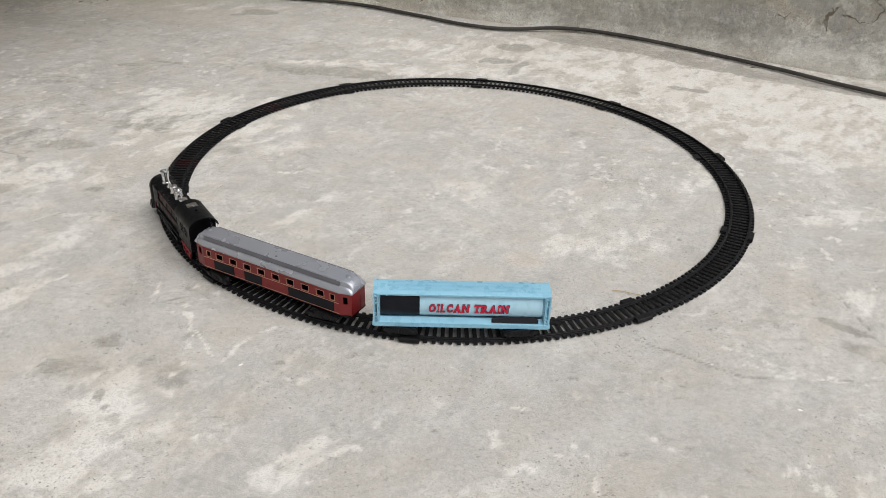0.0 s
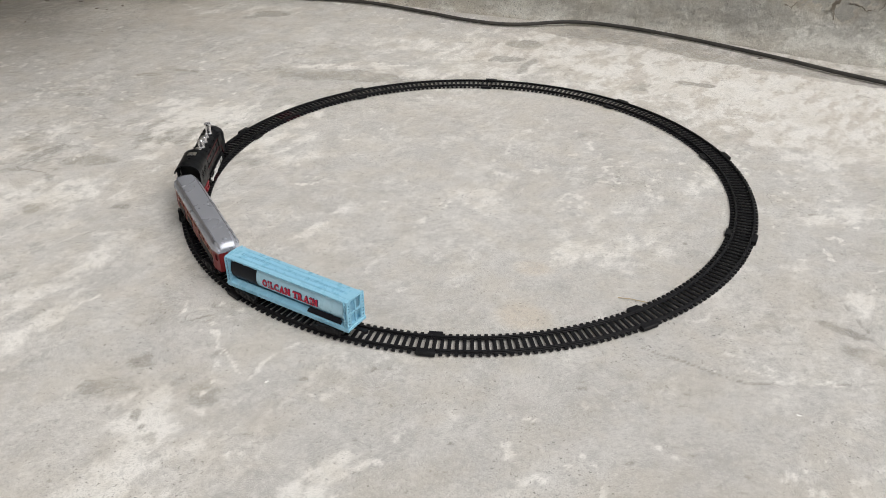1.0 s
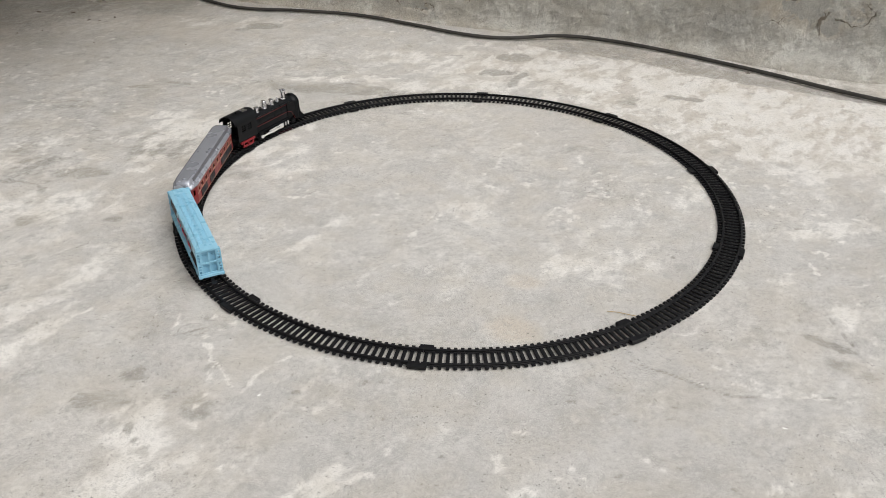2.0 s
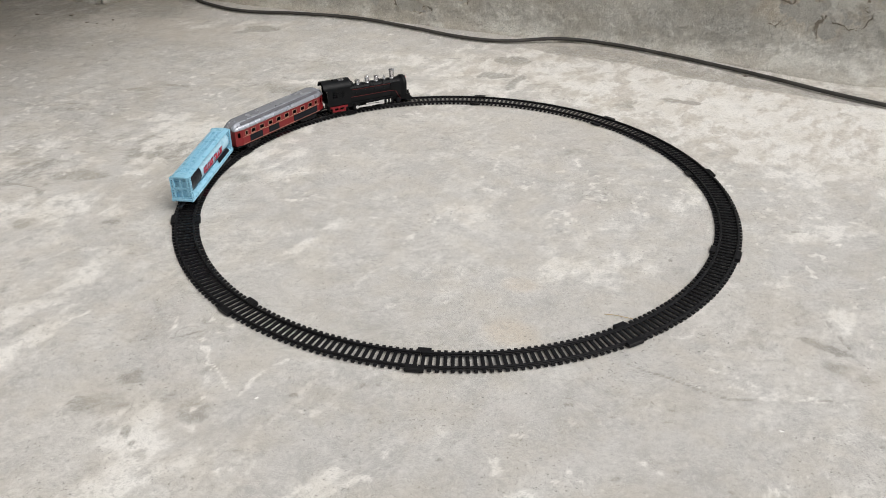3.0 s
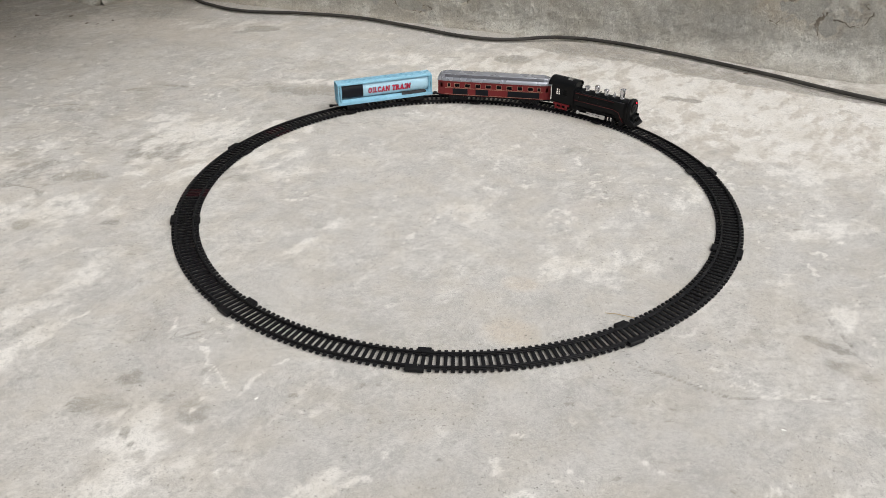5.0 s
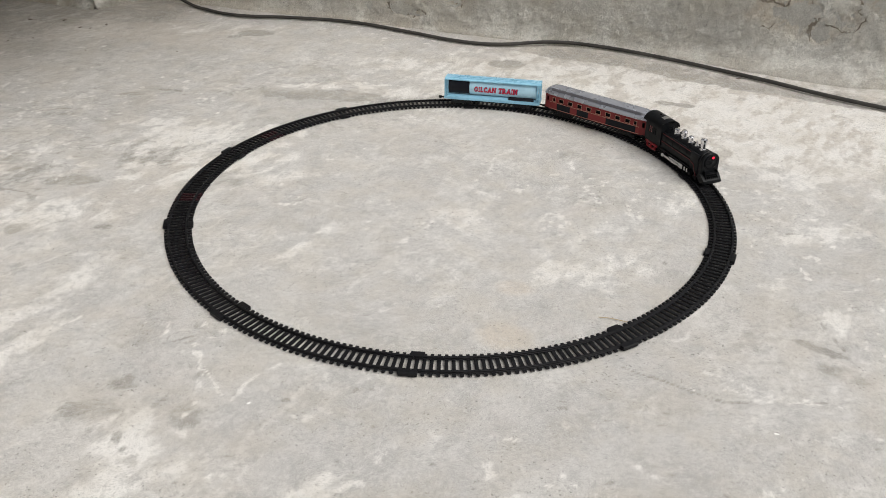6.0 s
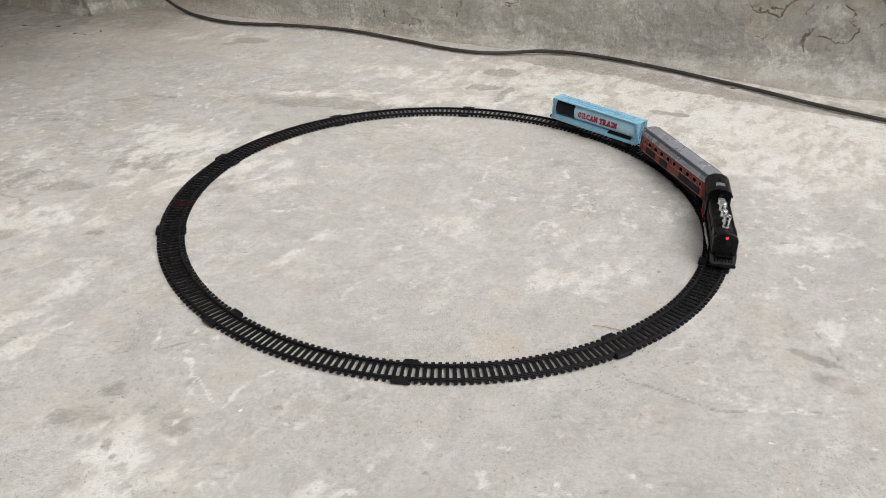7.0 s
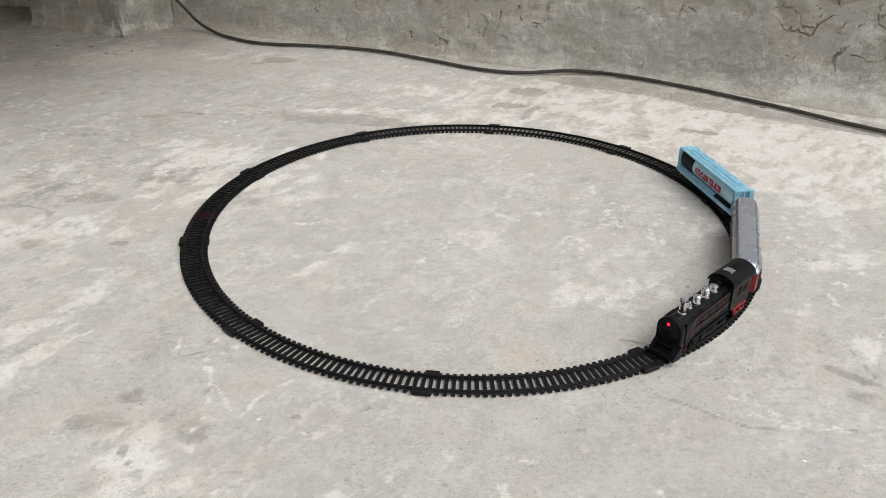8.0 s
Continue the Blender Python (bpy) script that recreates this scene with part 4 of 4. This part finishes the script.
def build_coach():
    root = new("passenger_coach")
    L, Y, z0, z1 = 0.1060, 0.0162, 0.0178, 0.0452
    wx = [(-0.0845, 0.0052)] + [(-0.0690 + 0.01971 * i, 0.0092) for i in range(8)] + [(0.0845, 0.0052)]
    wz0, wz1, main, thick = 0.0335, 0.0402, 0.0925, 0.0012
    for s in (1, -1):
        bm = B()
        y0, y1 = sorted((s * (Y - thick), s * Y))
        box(bm, -main, main, y0, y1, z0, wz0)
        box(bm, -main, main, y0, y1, wz1, z1)
        edge = -main
        for x, w in wx:
            box(bm, edge, x - w / 2, y0, y1, wz0, wz1)
            edge = x + w / 2
        box(bm, edge, main, y0, y1, wz0, wz1)
        bmesh.ops.remove_doubles(bm, verts=bm.verts, dist=1e-6)
        side = part("side_wall", bm, RED_MAT, root)
        for x, w in wx:
            bm = B()
            t = 0.0006
            for xa, xb, za, zb in ((x - w / 2 - t, x + w / 2 + t, wz1, wz1 + t), (x - w / 2 - t, x + w / 2 + t, wz0 - t, wz0),
                                   (x - w / 2 - t, x - w / 2, wz0, wz1), (x + w / 2, x + w / 2 + t, wz0, wz1)):
                box(bm, xa, xb, min(s * (Y - 0.0003), s * (Y + 0.0003)), max(s * (Y - 0.0003), s * (Y + 0.0003)), za, zb)
            part("window_frame", bm, CREAM_MAT, side, "cream window frame")
        bm = B()
        for z in (0.0315, 0.0190):
            strip(bm, [(-main, z), (main, z)], 0.0006, Y, s, 0.0003)
        part("pinstripe", bm, CREAM_MAT, side, "cream pinstripes")
        for ua, ub in ((-0.0775, -0.0490), (-0.0340, -0.0100), (0.0265, 0.0860)):
            bm = B()
            xa, xb = sorted((-s * ua, -s * ub))
            box(bm, xa, xb, min(s * (Y - 0.0002), s * (Y + 0.0005)), max(s * (Y - 0.0002), s * (Y + 0.0005)), 0.0196, 0.0306)
            part("side_panel", bm, PATCH_MAT, side, "black side panel")
    for e in (-1, 1):
        yn, t = 0.0122, 0.0012
        for s in (-1, 1):
            bm = B()
            # tapering vestibule side with a narrow door window
            def slab(ka, kb, za, zb):
                pa = (e * (main + (L - main) * ka), s * (Y + (yn - Y) * ka))
                pb = (e * (main + (L - main) * kb), s * (Y + (yn - Y) * kb))
                loft(bm, [[(pa[0], pa[1], z), (pb[0], pb[1], z), (pb[0], pb[1] - s * t, z), (pa[0], pa[1] - s * t, z)] for z in (za, zb)])
            slab(0, 1, z0, 0.0315)
            slab(0, 1, 0.0402, z1)
            slab(0, 0.32, 0.0315, 0.0402)
            slab(0.68, 1, 0.0315, 0.0402)
            part("vestibule", bm, RED_MAT, root)
        bm = B()
        x0, x1 = sorted((e * (L - 0.0016), e * L))
        box(bm, x0, x1, -yn, yn, z0, 0.0462, 0.0004)
        x0, x1 = sorted((e * (L - 0.0004), e * (L + 0.0004)))
        for y in (-0.0040, 0.0040):
            box(bm, x0, x1, y - 0.0005, y + 0.0005, z0 + 0.002, 0.0400)
        part("end_wall", bm, RED_MAT, root)
    bm = box(B(), -L + 0.001, L - 0.001, -0.0145, 0.0145, 0.0152, 0.0180, 0.0004)
    part("underframe", bm, BLACK_MAT, root)
    # black filler block stands in for the shade inside the hollow coach
    bm = box(B(), -0.088, 0.088, -0.0110, 0.0110, 0.0182, 0.0442, 0.0006)
    part("interior", bm, PATCH_MAT, root, "black block added behind the windows as the shade inside")
    bm = B()
    half = [(0.0172, 0.0448), (0.0175, 0.0460), (0.0173, 0.0478), (0.0163, 0.0498), (0.0146, 0.0511), (0.0130, 0.0516), (0.0113, 0.0558), (0.0103, 0.0565), (0.0, 0.0569)]
    secs = []
    for x, ky, kz in ((-0.1074, 0.76, 0.25), (-0.1066, 0.79, 0.45), (-0.1035, 0.83, 0.78), (-0.0990, 0.89, 0.94), (-0.0925, 1.0, 1.0), (0.0925, 1.0, 1.0),
                      (0.0990, 0.89, 0.94), (0.1035, 0.83, 0.78), (0.1066, 0.79, 0.45), (0.1074, 0.76, 0.25)):
        pts = [(y * ky, 0.0448 + (z - 0.0448) * kz) for y, z in half]
        secs.append([(x, y, z) for y, z in pts] + [(x, -y, z) for y, z in pts[-2::-1]])
    loft(bm, secs)
    roof = part("roof", bm, SILVER_MAT, root, "silver painted clerestory roof")
    # dark strips put the shading of the clerestory step into the colour
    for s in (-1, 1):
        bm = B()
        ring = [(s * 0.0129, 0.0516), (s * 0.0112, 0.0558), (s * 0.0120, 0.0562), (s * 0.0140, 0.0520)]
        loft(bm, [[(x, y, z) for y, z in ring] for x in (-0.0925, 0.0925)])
        part("roof_shade_strip", bm, ROOF_SHADE_MAT, roof, "dark grey strip carrying the shade of the roof's step")
    for x in (-0.0945, 0.0945):
        bm = lathe(B(), [(0.0030, 0.0), (0.0030, 0.0008), (0.0022, 0.0013), (0.0008, 0.0015)], x, 0, 0.0562, 16)
        part("roof_vent", bm, SILVER_MAT, roof)
    turn = math.degrees(math.asin(0.070 / R))
    bogie(root, 0.070, COACH_OUT, -turn)
    bogie(root, -0.070, COACH_OUT, turn)
    coupler(root, 0.101, 1)
    coupler(root, -0.101, -1)
    return tagged(root, "red plastic toy passenger coach with silver roof", "toy coach", "toy train")


def build_locomotive():
    root = new("steam_locomotive")
    zc, rb = 0.0375, 0.0138                  # boiler's centre height and radius
    bm = B()
    box(bm, -0.080, 0.070, -0.0095, 0.0095, 0.0105, 0.0215, 0.0008)
    part("chassis", bm, BLACK_MAT, root)
    bm = B()
    lathe(bm, [(rb, -0.042), (rb, 0.066)], 0, 0, zc, 30, "x")
    for x in (-0.026, -0.007, 0.012, 0.031, 0.045):
        lathe(bm, [(rb, x - 0.0009), (rb + 0.0005, x - 0.0006), (rb + 0.0005, x + 0.0006), (rb, x + 0.0009)], 0, 0, zc, 30, "x")
    boiler = part("boiler", bm, BLACK_MAT, root, "matt black boiler barrel")
    for s in (1, -1):
        # casing with a sunk panel
        bm = B()

        def side_box(x0, x1, y0, y1, z0, z1, bevel=0.0):
            box(bm, x0, x1, min(s * y0, s * y1), max(s * y0, s * y1), z0, z1, bevel)
        side_box(-0.038, 0.064, 0.0080, 0.0142, 0.0205, 0.0335, 0.0006)
        side_box(-0.038, 0.050, 0.0100, 0.0138, 0.0440, 0.0468, 0.0005)
        side_box(-0.038, 0.050, 0.0100, 0.0122, 0.0330, 0.0445)
        side_box(-0.038, -0.033, 0.0100, 0.0138, 0.0330, 0.0445, 0.0004)
        side_box(0.044, 0.064, 0.0100, 0.0150, 0.0200, 0.0468, 0.0008)
        for k in range(6):
            side_box(-0.026 + 0.012 * k, -0.0245 + 0.012 * k, 0.0120, 0.0130, 0.0335, 0.0440)
        side_box(-0.034, 0.050, 0.0124, 0.0168, 0.0190, 0.0208, 0.0005)
        side = part("side_casing", bm, BLACK_MAT, root, "black casing with a sunk side panel")
        bm = strip(B(), [(-0.036, 0.0318), (0.044, 0.0318)], 0.0008, 0.0142, s, 0.0005)
        strip(bm, [(0.044, 0.0318), (0.054, 0.0290), (0.060, 0.0180), (0.064, 0.0125)], 0.0008, 0.0150, s, 0.0005)
        strip(bm, [(-0.034, 0.0454), (0.043, 0.0454)], 0.0008, 0.0138, s, 0.0005)
        part("pinstripe", bm, STRIPE_MAT, side, "red pinstripes")
        bm = B()
        for x in (-0.022, 0.004, 0.030):
            lathe(bm, [(0.0010, 0.0), (0.0010, s * 0.0022), (0.0004, s * 0.0026)], x, s * 0.0105, 0.0488, 10, "y")
        part("handrail_knobs", bm, BLACK_MAT, side)
    # nose: arched front plate standing proud of the boiler, lamp, platform and skirt
    bm = B()

    def arch(x, w, z0, z1, k=0.72, n=14):
        zs = z1 - w * k
        pts = [(x, w, z0), (x, w, zs)]
        pts += [(x, w * math.cos(a), zs + w * k * math.sin(a)) for a in np.linspace(0, math.pi, n)[1:-1]]
        return pts + [(x, -w, zs), (x, -w, z0)]
    loft(bm, [arch(0.0640, 0.0140, 0.0125, 0.0515, 0.95), arch(0.0680, 0.0148, 0.0115, 0.0522, 0.9), arch(0.0700, 0.0162, 0.0105, 0.0540, 0.85), arch(0.0750, 0.0162, 0.0105, 0.0540, 0.85), arch(0.0765, 0.0150, 0.0105, 0.0528, 0.85)])
    nose = part("nose", bm, BLACK_MAT, root, "black arched smokebox front")
    bm = lathe(B(), [(0.0120, 0.0755), (0.0120, 0.0776), (0.0104, 0.0782), (0.0101, 0.0774), (0.0030, 0.0778), (0.0012, 0.0790)], 0, 0, 0.0400, 28, "x")
    for k in (-0.004, 0.004):
        box(bm, 0.0770, 0.0786, -0.0095, -0.0020, 0.0400 + k - 0.0007, 0.0400 + k + 0.0007)
    part("smokebox_door", bm, BLACK_MAT, nose)
    bm = lathe(B(), [(0.0028, 0.0760), (0.0028, 0.0798), (0.0023, 0.0801), (0.0021, 0.0792), (0.0006, 0.0792)], 0, 0, 0.0482, 18, "x")
    lamp = part("headlamp", bm, BLACK_MAT, nose)
    part("lamp_lens", lathe(B(), [(0.0020, 0.0791), (0.0019, 0.0802), (0.0011, 0.0809), (0.0002, 0.0811)], 0, 0, 0.0482, 14, "x"), led, lamp, "glowing red lamp lens")
    bm = B()
    loft(bm, [[(0.0735, -0.0172, 0.0090), (0.0735, 0.0172, 0.0090), (0.0735, 0.0172, 0.0225), (0.0735, -0.0172, 0.0225)],
              [(0.0800, -0.0168, 0.0078), (0.0800, 0.0168, 0.0078), (0.0800, 0.0168, 0.0190), (0.0800, -0.0168, 0.0190)],
              [(0.0868, -0.0158, 0.0075), (0.0868, 0.0158, 0.0075), (0.0868, 0.0158, 0.0125), (0.0868, -0.0158, 0.0125)]])
    for i in range(7):
        y = -0.0105 + 0.0035 * i
        box(bm, 0.0795, 0.0850, y - 0.0005, y + 0.0005, 0.0120, 0.0185)
    box(bm, 0.0765, 0.0830, -0.0110, 0.0110, 0.0215, 0.0230, 0.0004)
    for y in (-0.0110, 0.0110):
        box(bm, 0.0765, 0.0820, y - 0.0006, y + 0.0006, 0.0180, 0.0260)
    box(bm, 0.0850, 0.0880, -0.0165, 0.0165, 0.0088, 0.0118, 0.0006)
    part("cowcatcher", bm, BLACK_MAT, root)
    # cab
    y0, y1 = 0.0148, 0.0160
    bm = B()
    for s in (-1, 1):
        def wall(x0, x1, z0, z1, inset=0.0):
            box(bm, x0, x1, min(s * (y0 + inset), s * (y1 - inset)), max(s * (y0 + inset), s * (y1 - inset)), z0, z1)
        wall(-0.0820, -0.0370, 0.0210, 0.0355)
        wall(-0.0820, -0.0370, 0.0465, 0.0540)
        edge = -0.0820
        for x, w in ((-0.0680, 0.0092), (-0.0545, 0.0092)):
            wall(edge, x - w / 2, 0.0355, 0.0465)
            edge = x + w / 2
            wall(x - 0.0006, x + 0.0006, 0.0355, 0.0465, 0.0002)
            for z in (0.0392, 0.0428):
                wall(x - w / 2, x + w / 2, z - 0.0005, z + 0.0005, 0.0003)
        wall(edge, -0.0370, 0.0355, 0.0465)
    box(bm, -0.0385, -0.0370, -y0, y0, 0.0210, 0.0600)
    box(bm, -0.0820, -0.0370, -y0, y0, 0.0210, 0.0230)
    box(bm, -0.0640, -0.0380, -y0, y0, 0.0225, 0.0560)
    cab = part("cab", bm, BLACK_MAT, root, "black cab with barred side windows")
    bm = B()
    za, ra, rz = 0.0520, 0.0176, 0.0128
    outer = [(ra * math.cos(a), za + rz * math.sin(a)) for a in np.linspace(0.0, math.pi, 20)]
    inner = [((ra - 0.0013) * math.cos(a), za + (rz - 0.0013) * math.sin(a)) for a in np.linspace(math.pi, 0.0, 20)]
    prism(bm, outer + inner, -0.0885, -0.0345)
    roof = part("cab_roof", bm, BLACK_MAT, cab)
    bm = B()
    top = [(0.0062 * k, za + 0.0006 + rz * math.sqrt(1 - (0.0062 * k / ra) ** 2)) for k in (-1, -0.5, 0, 0.5, 1)]
    low = [(y, z - 0.0014) for y, z in top[::-1]]
    prism(bm, top + low, -0.0560, -0.0460)
    part("roof_hatch", bm, CHROME_MAT, roof, "silver roof hatch plate")
    bm = lathe(B(), [(0.0020, 0.0), (0.0020, 0.0014), (0.0010, 0.0018)], -0.0660, 0, 0.0644, 12)
    part("roof_knob", bm, BLACK_MAT, roof)
    # bright fittings on the boiler, nose to cab
    zt = 0.0512
    part("chimney", lathe(B(), [(0.0048, -0.0012), (0.0047, 0.0008), (0.0041, 0.0018), (0.0045, 0.0110), (0.0054, 0.0146), (0.0057, 0.0160), (0.0049, 0.0160), (0.0041, 0.0130), (0.0038, 0.0060)],
                          0.052, 0, zt, 24), CHROME_MAT, boiler, "flared chrome chimney")
    part("bell", lathe(B(), [(0.0035, -0.0010), (0.0033, 0.0012), (0.0019, 0.0042), (0.0014, 0.0066), (0.0006, 0.0078)], 0.0365, 0, zt, 16), CHROME_MAT, boiler, "chrome bell")
    part("sand_dome", lathe(B(), [(0.0050, -0.0010), (0.0040, 0.0012), (0.0040, 0.0056), (0.0048, 0.0062), (0.0047, 0.0082), (0.0031, 0.0094), (0.0006, 0.0097)], 0.0205, 0, zt, 20), CHROME_MAT, boiler, "chrome sand dome")
    prof = [(0.0051, -0.0010), (0.0042, 0.0010)]
    for i in range(3):
        z = 0.0024 + 0.0031 * i
        prof += [(0.0039, z), (0.0050, z + 0.0006), (0.0050, z + 0.0016), (0.0039, z + 0.0022)]
    prof += [(0.0040, 0.0112), (0.0033, 0.0126), (0.0005, 0.0130)]
    part("steam_dome", lathe(B(), prof, 0.0020, 0, zt, 22), CHROME_MAT, boiler, "ribbed chrome steam dome")
    part("rear_dome", lathe(B(), [(0.0052, -0.0010), (0.0042, 0.0010), (0.0042, 0.0048), (0.0050, 0.0054), (0.0047, 0.0068), (0.0028, 0.0076), (0.0006, 0.0078)], -0.0175, 0, zt, 20), CHROME_MAT, boiler, "chrome rear dome")
    part("whistle", lathe(B(), [(0.0026, -0.0010), (0.0018, 0.0020), (0.0018, 0.0045), (0.0026, 0.0052), (0.0020, 0.0066), (0.0004, 0.0070)], -0.0300, 0, zt, 14), BLACK_MAT, boiler)
    # running gear
    for s in (1, -1):
        bm = B()
        ya, yb = sorted((s * 0.0145, s * 0.0164))
        box(bm, -0.0780, -0.0440, ya, yb, 0.0160, 0.0195, 0.0005)
        box(bm, -0.0740, -0.0480, ya, yb, 0.0085, 0.0118, 0.0005)
        for x in (-0.0720, -0.0610, -0.0500):
            box(bm, x - 0.0018, x + 0.0018, ya - 0.0003, yb + 0.0003, 0.0092, 0.0180, 0.0004)
        lathe(bm, [(0.0016, 0.0), (0.0016, s * 0.0012), (0.0006, s * 0.0014)], -0.0610, s * 0.0166, 0.0120, 10, "y")
        part("trailing_truck_side", bm, TRUCK_MAT, root, "bright red trailing truck frame")
        bm = B()
        ya, yb = sorted((s * 0.0152, s * 0.0166))
        prof = [(-0.0255, 0.0102), (0.0060, 0.0096), (0.0240, 0.0106), (0.0240, 0.0120), (0.0060, 0.0132), (-0.0255, 0.0125)]
        loft(bm, [[(u, y, z) for u, z in prof] for y in (ya, yb)])
        lathe(bm, [(0.0030, 0.0), (0.0030, s * 0.0018), (0.0014, s * 0.0018)], -0.0255, s * 0.0152, 0.0113, 16, "y")
        lathe(bm, [(0.0026, 0.0), (0.0026, s * 0.0018), (0.0014, s * 0.0018)], 0.0020, s * 0.0152, 0.0113, 16, "y")
        box(bm, -0.0080, 0.0240, ya, yb, 0.0142, 0.0160, 0.0004)
        box(bm, 0.0090, 0.0104, ya, yb, 0.0092, 0.0172, 0.0003)
        box(bm, 0.0190, 0.0290, ya, yb, 0.0092, 0.0168, 0.0006)
        part("connecting_rod", bm, WHITE_MAT if s < 0 else BLACK_MAT, root, "silver-white connecting rod" if s < 0 else "black connecting rod")
        bm = lathe(B(), [(0.0040, -0.0070), (0.0044, -0.0060), (0.0044, 0.0060), (0.0040, 0.0070)], 0.0380, s * 0.0118, 0.0135, 16, "x")
        cyl = part("cylinder", bm, BLACK_MAT, root)
        bm = B()
        ya, yb = sorted((s * 0.0155, s * 0.0165))
        box(bm, 0.0340, 0.0365, ya, yb, 0.0100, 0.0165, 0.0004)
        box(bm, 0.0405, 0.0430, ya, yb, 0.0100, 0.0165, 0.0004)
        part("cylinder_cover", bm, WHITE_MAT if s < 0 else BLACK_MAT, cyl, "silver-white cylinder cover" if s < 0 else "black cylinder cover")
    for x in (-0.0255, -0.0020, 0.0205):
        wheelset(root, x, 0.0064)
    for x in (-0.0610, 0.0440, 0.0600):
        wheelset(root, x, 0.0046)
    coupler(root, -0.080, -1)
    return tagged(root, "black plastic toy steam locomotive with chrome fittings", "toy locomotive", "toy train")


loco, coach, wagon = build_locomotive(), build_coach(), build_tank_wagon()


# ---- small things on the floor ----
def build_straw():
    cu = bpy.data.curves.new("straw", "CURVE")
    cu.dimensions, cu.bevel_depth, cu.bevel_resolution = "3D", 0.0005, 2
    sp = cu.splines.new("POLY")
    way = ((0.180, -0.303, 0.0006), (0.193, -0.3055, 0.0010), (0.207, -0.3105, 0.0008), (0.218, -0.3140, 0.0006))
    sp.points.add(len(way) - 1)
    for p, co in zip(sp.points, way):
        p.co = (*co, 1)
    cu.materials.append(STRAW_MAT)
    return tagged(new("straw", cu), "thin dry straw lying on the cement floor", "straw")


build_straw()


def build_crumb(x, y, size, seed):
    rnd = random.Random(seed)
    bm = B()
    bmesh.ops.create_icosphere(bm, subdivisions=2, radius=size)
    for v in bm.verts:
        v.co = Vector((v.co.x * 1.7, v.co.y * 0.8, v.co.z * 0.3)) * (0.75 + 0.5 * rnd.random())
    low = min(v.co.z for v in bm.verts)
    for v in bm.verts:
        v.co.z -= low
    ob = part("crumb", bm, CHIP_MAT, None, at=pose(x, y, -0.0018, 0, 0, rnd.uniform(0, 180)))
    return tagged(ob, "small dark crumb of earth on the floor", "debris", "crumbs")


for i, (x, y, size) in enumerate(((-1.063, 0.971, 0.0042), (-0.975, 0.967, 0.0034), (-0.911, 0.904, 0.0034), (-0.855, 0.929, 0.0038), (-1.039, 0.795, 0.0024),
                                  (-0.883, 0.899, 0.0026), (-0.99, 0.818, 0.0018), (-0.831, 0.726, 0.0020), (-0.62, 0.72, 0.0018), (0.60, 0.555, 0.0035))):
    build_crumb(x, y, size, i)


def build_chip(x, y, size, seed):
    ob = build_crumb(x, y, size, seed)
    ob.name = "chip"
    ob.data.materials[0] = WHITE_CHIP
    return tagged(ob, "tiny white chip of lime on the floor", "debris", "chips")


WHITE_CHIP = plastic("white_lime_chip", (0.80, 0.79, 0.76), 0.7)
for i, (x, y) in enumerate(((-0.247, 0.492), (-0.996, 0.935), (-0.21, -0.46), (0.33, -0.50))):
    build_chip(x, y, 0.0016, 40 + i)


# ---- what moves ----
KNOT_T = (0, 0.5, 1, 1.5, 3, 3.5, 4, 4.5, 6, 6.5, 7, 7.5, 8)
KNOT_A = (204.0, 187.7, 172.3, 156.4, 107.8, 91.6, 75.4, 59.5, 11.2, -4.8, -21.0, -37.2, -53.0)
LOCO_BACK, COACH_BACK, WAGON_BACK = 7.5, 36.1, 67.05     # degrees behind the chimney


def ring_pose(angle, radius, yaw=0.0):
    a = radians(angle)
    return pose(radius * math.cos(a), radius * math.sin(a), 0, 0, 0, angle - 90 + yaw)


def motions():
    stamps = [i / 10 for i in range(81)]
    chimney = np.interp(stamps, KNOT_T, KNOT_A)
    for thing, back, radius, yaw in ((loco, LOCO_BACK, LOCO_R, 2.8), (coach, COACH_BACK, COACH_R, 2.0), (wagon, WAGON_BACK, WAGON_R, 0.0)):
        walk(thing, [(t, ring_pose(a + back, radius, yaw)) for t, a in zip(stamps, chimney)])
    ticks = [i / FPS for i in range(int(8 * FPS) + 1)]
    rolled = radians(1) * R * (KNOT_A[0] - np.interp(ticks, KNOT_T, KNOT_A))
    for ob, x, r in WHEELS:
        walk(ob, [(t, pose(x, 0, RAIL_TOP + r, 0, math.degrees(d / r), 0)) for t, d in zip(ticks, rolled)])


motions()
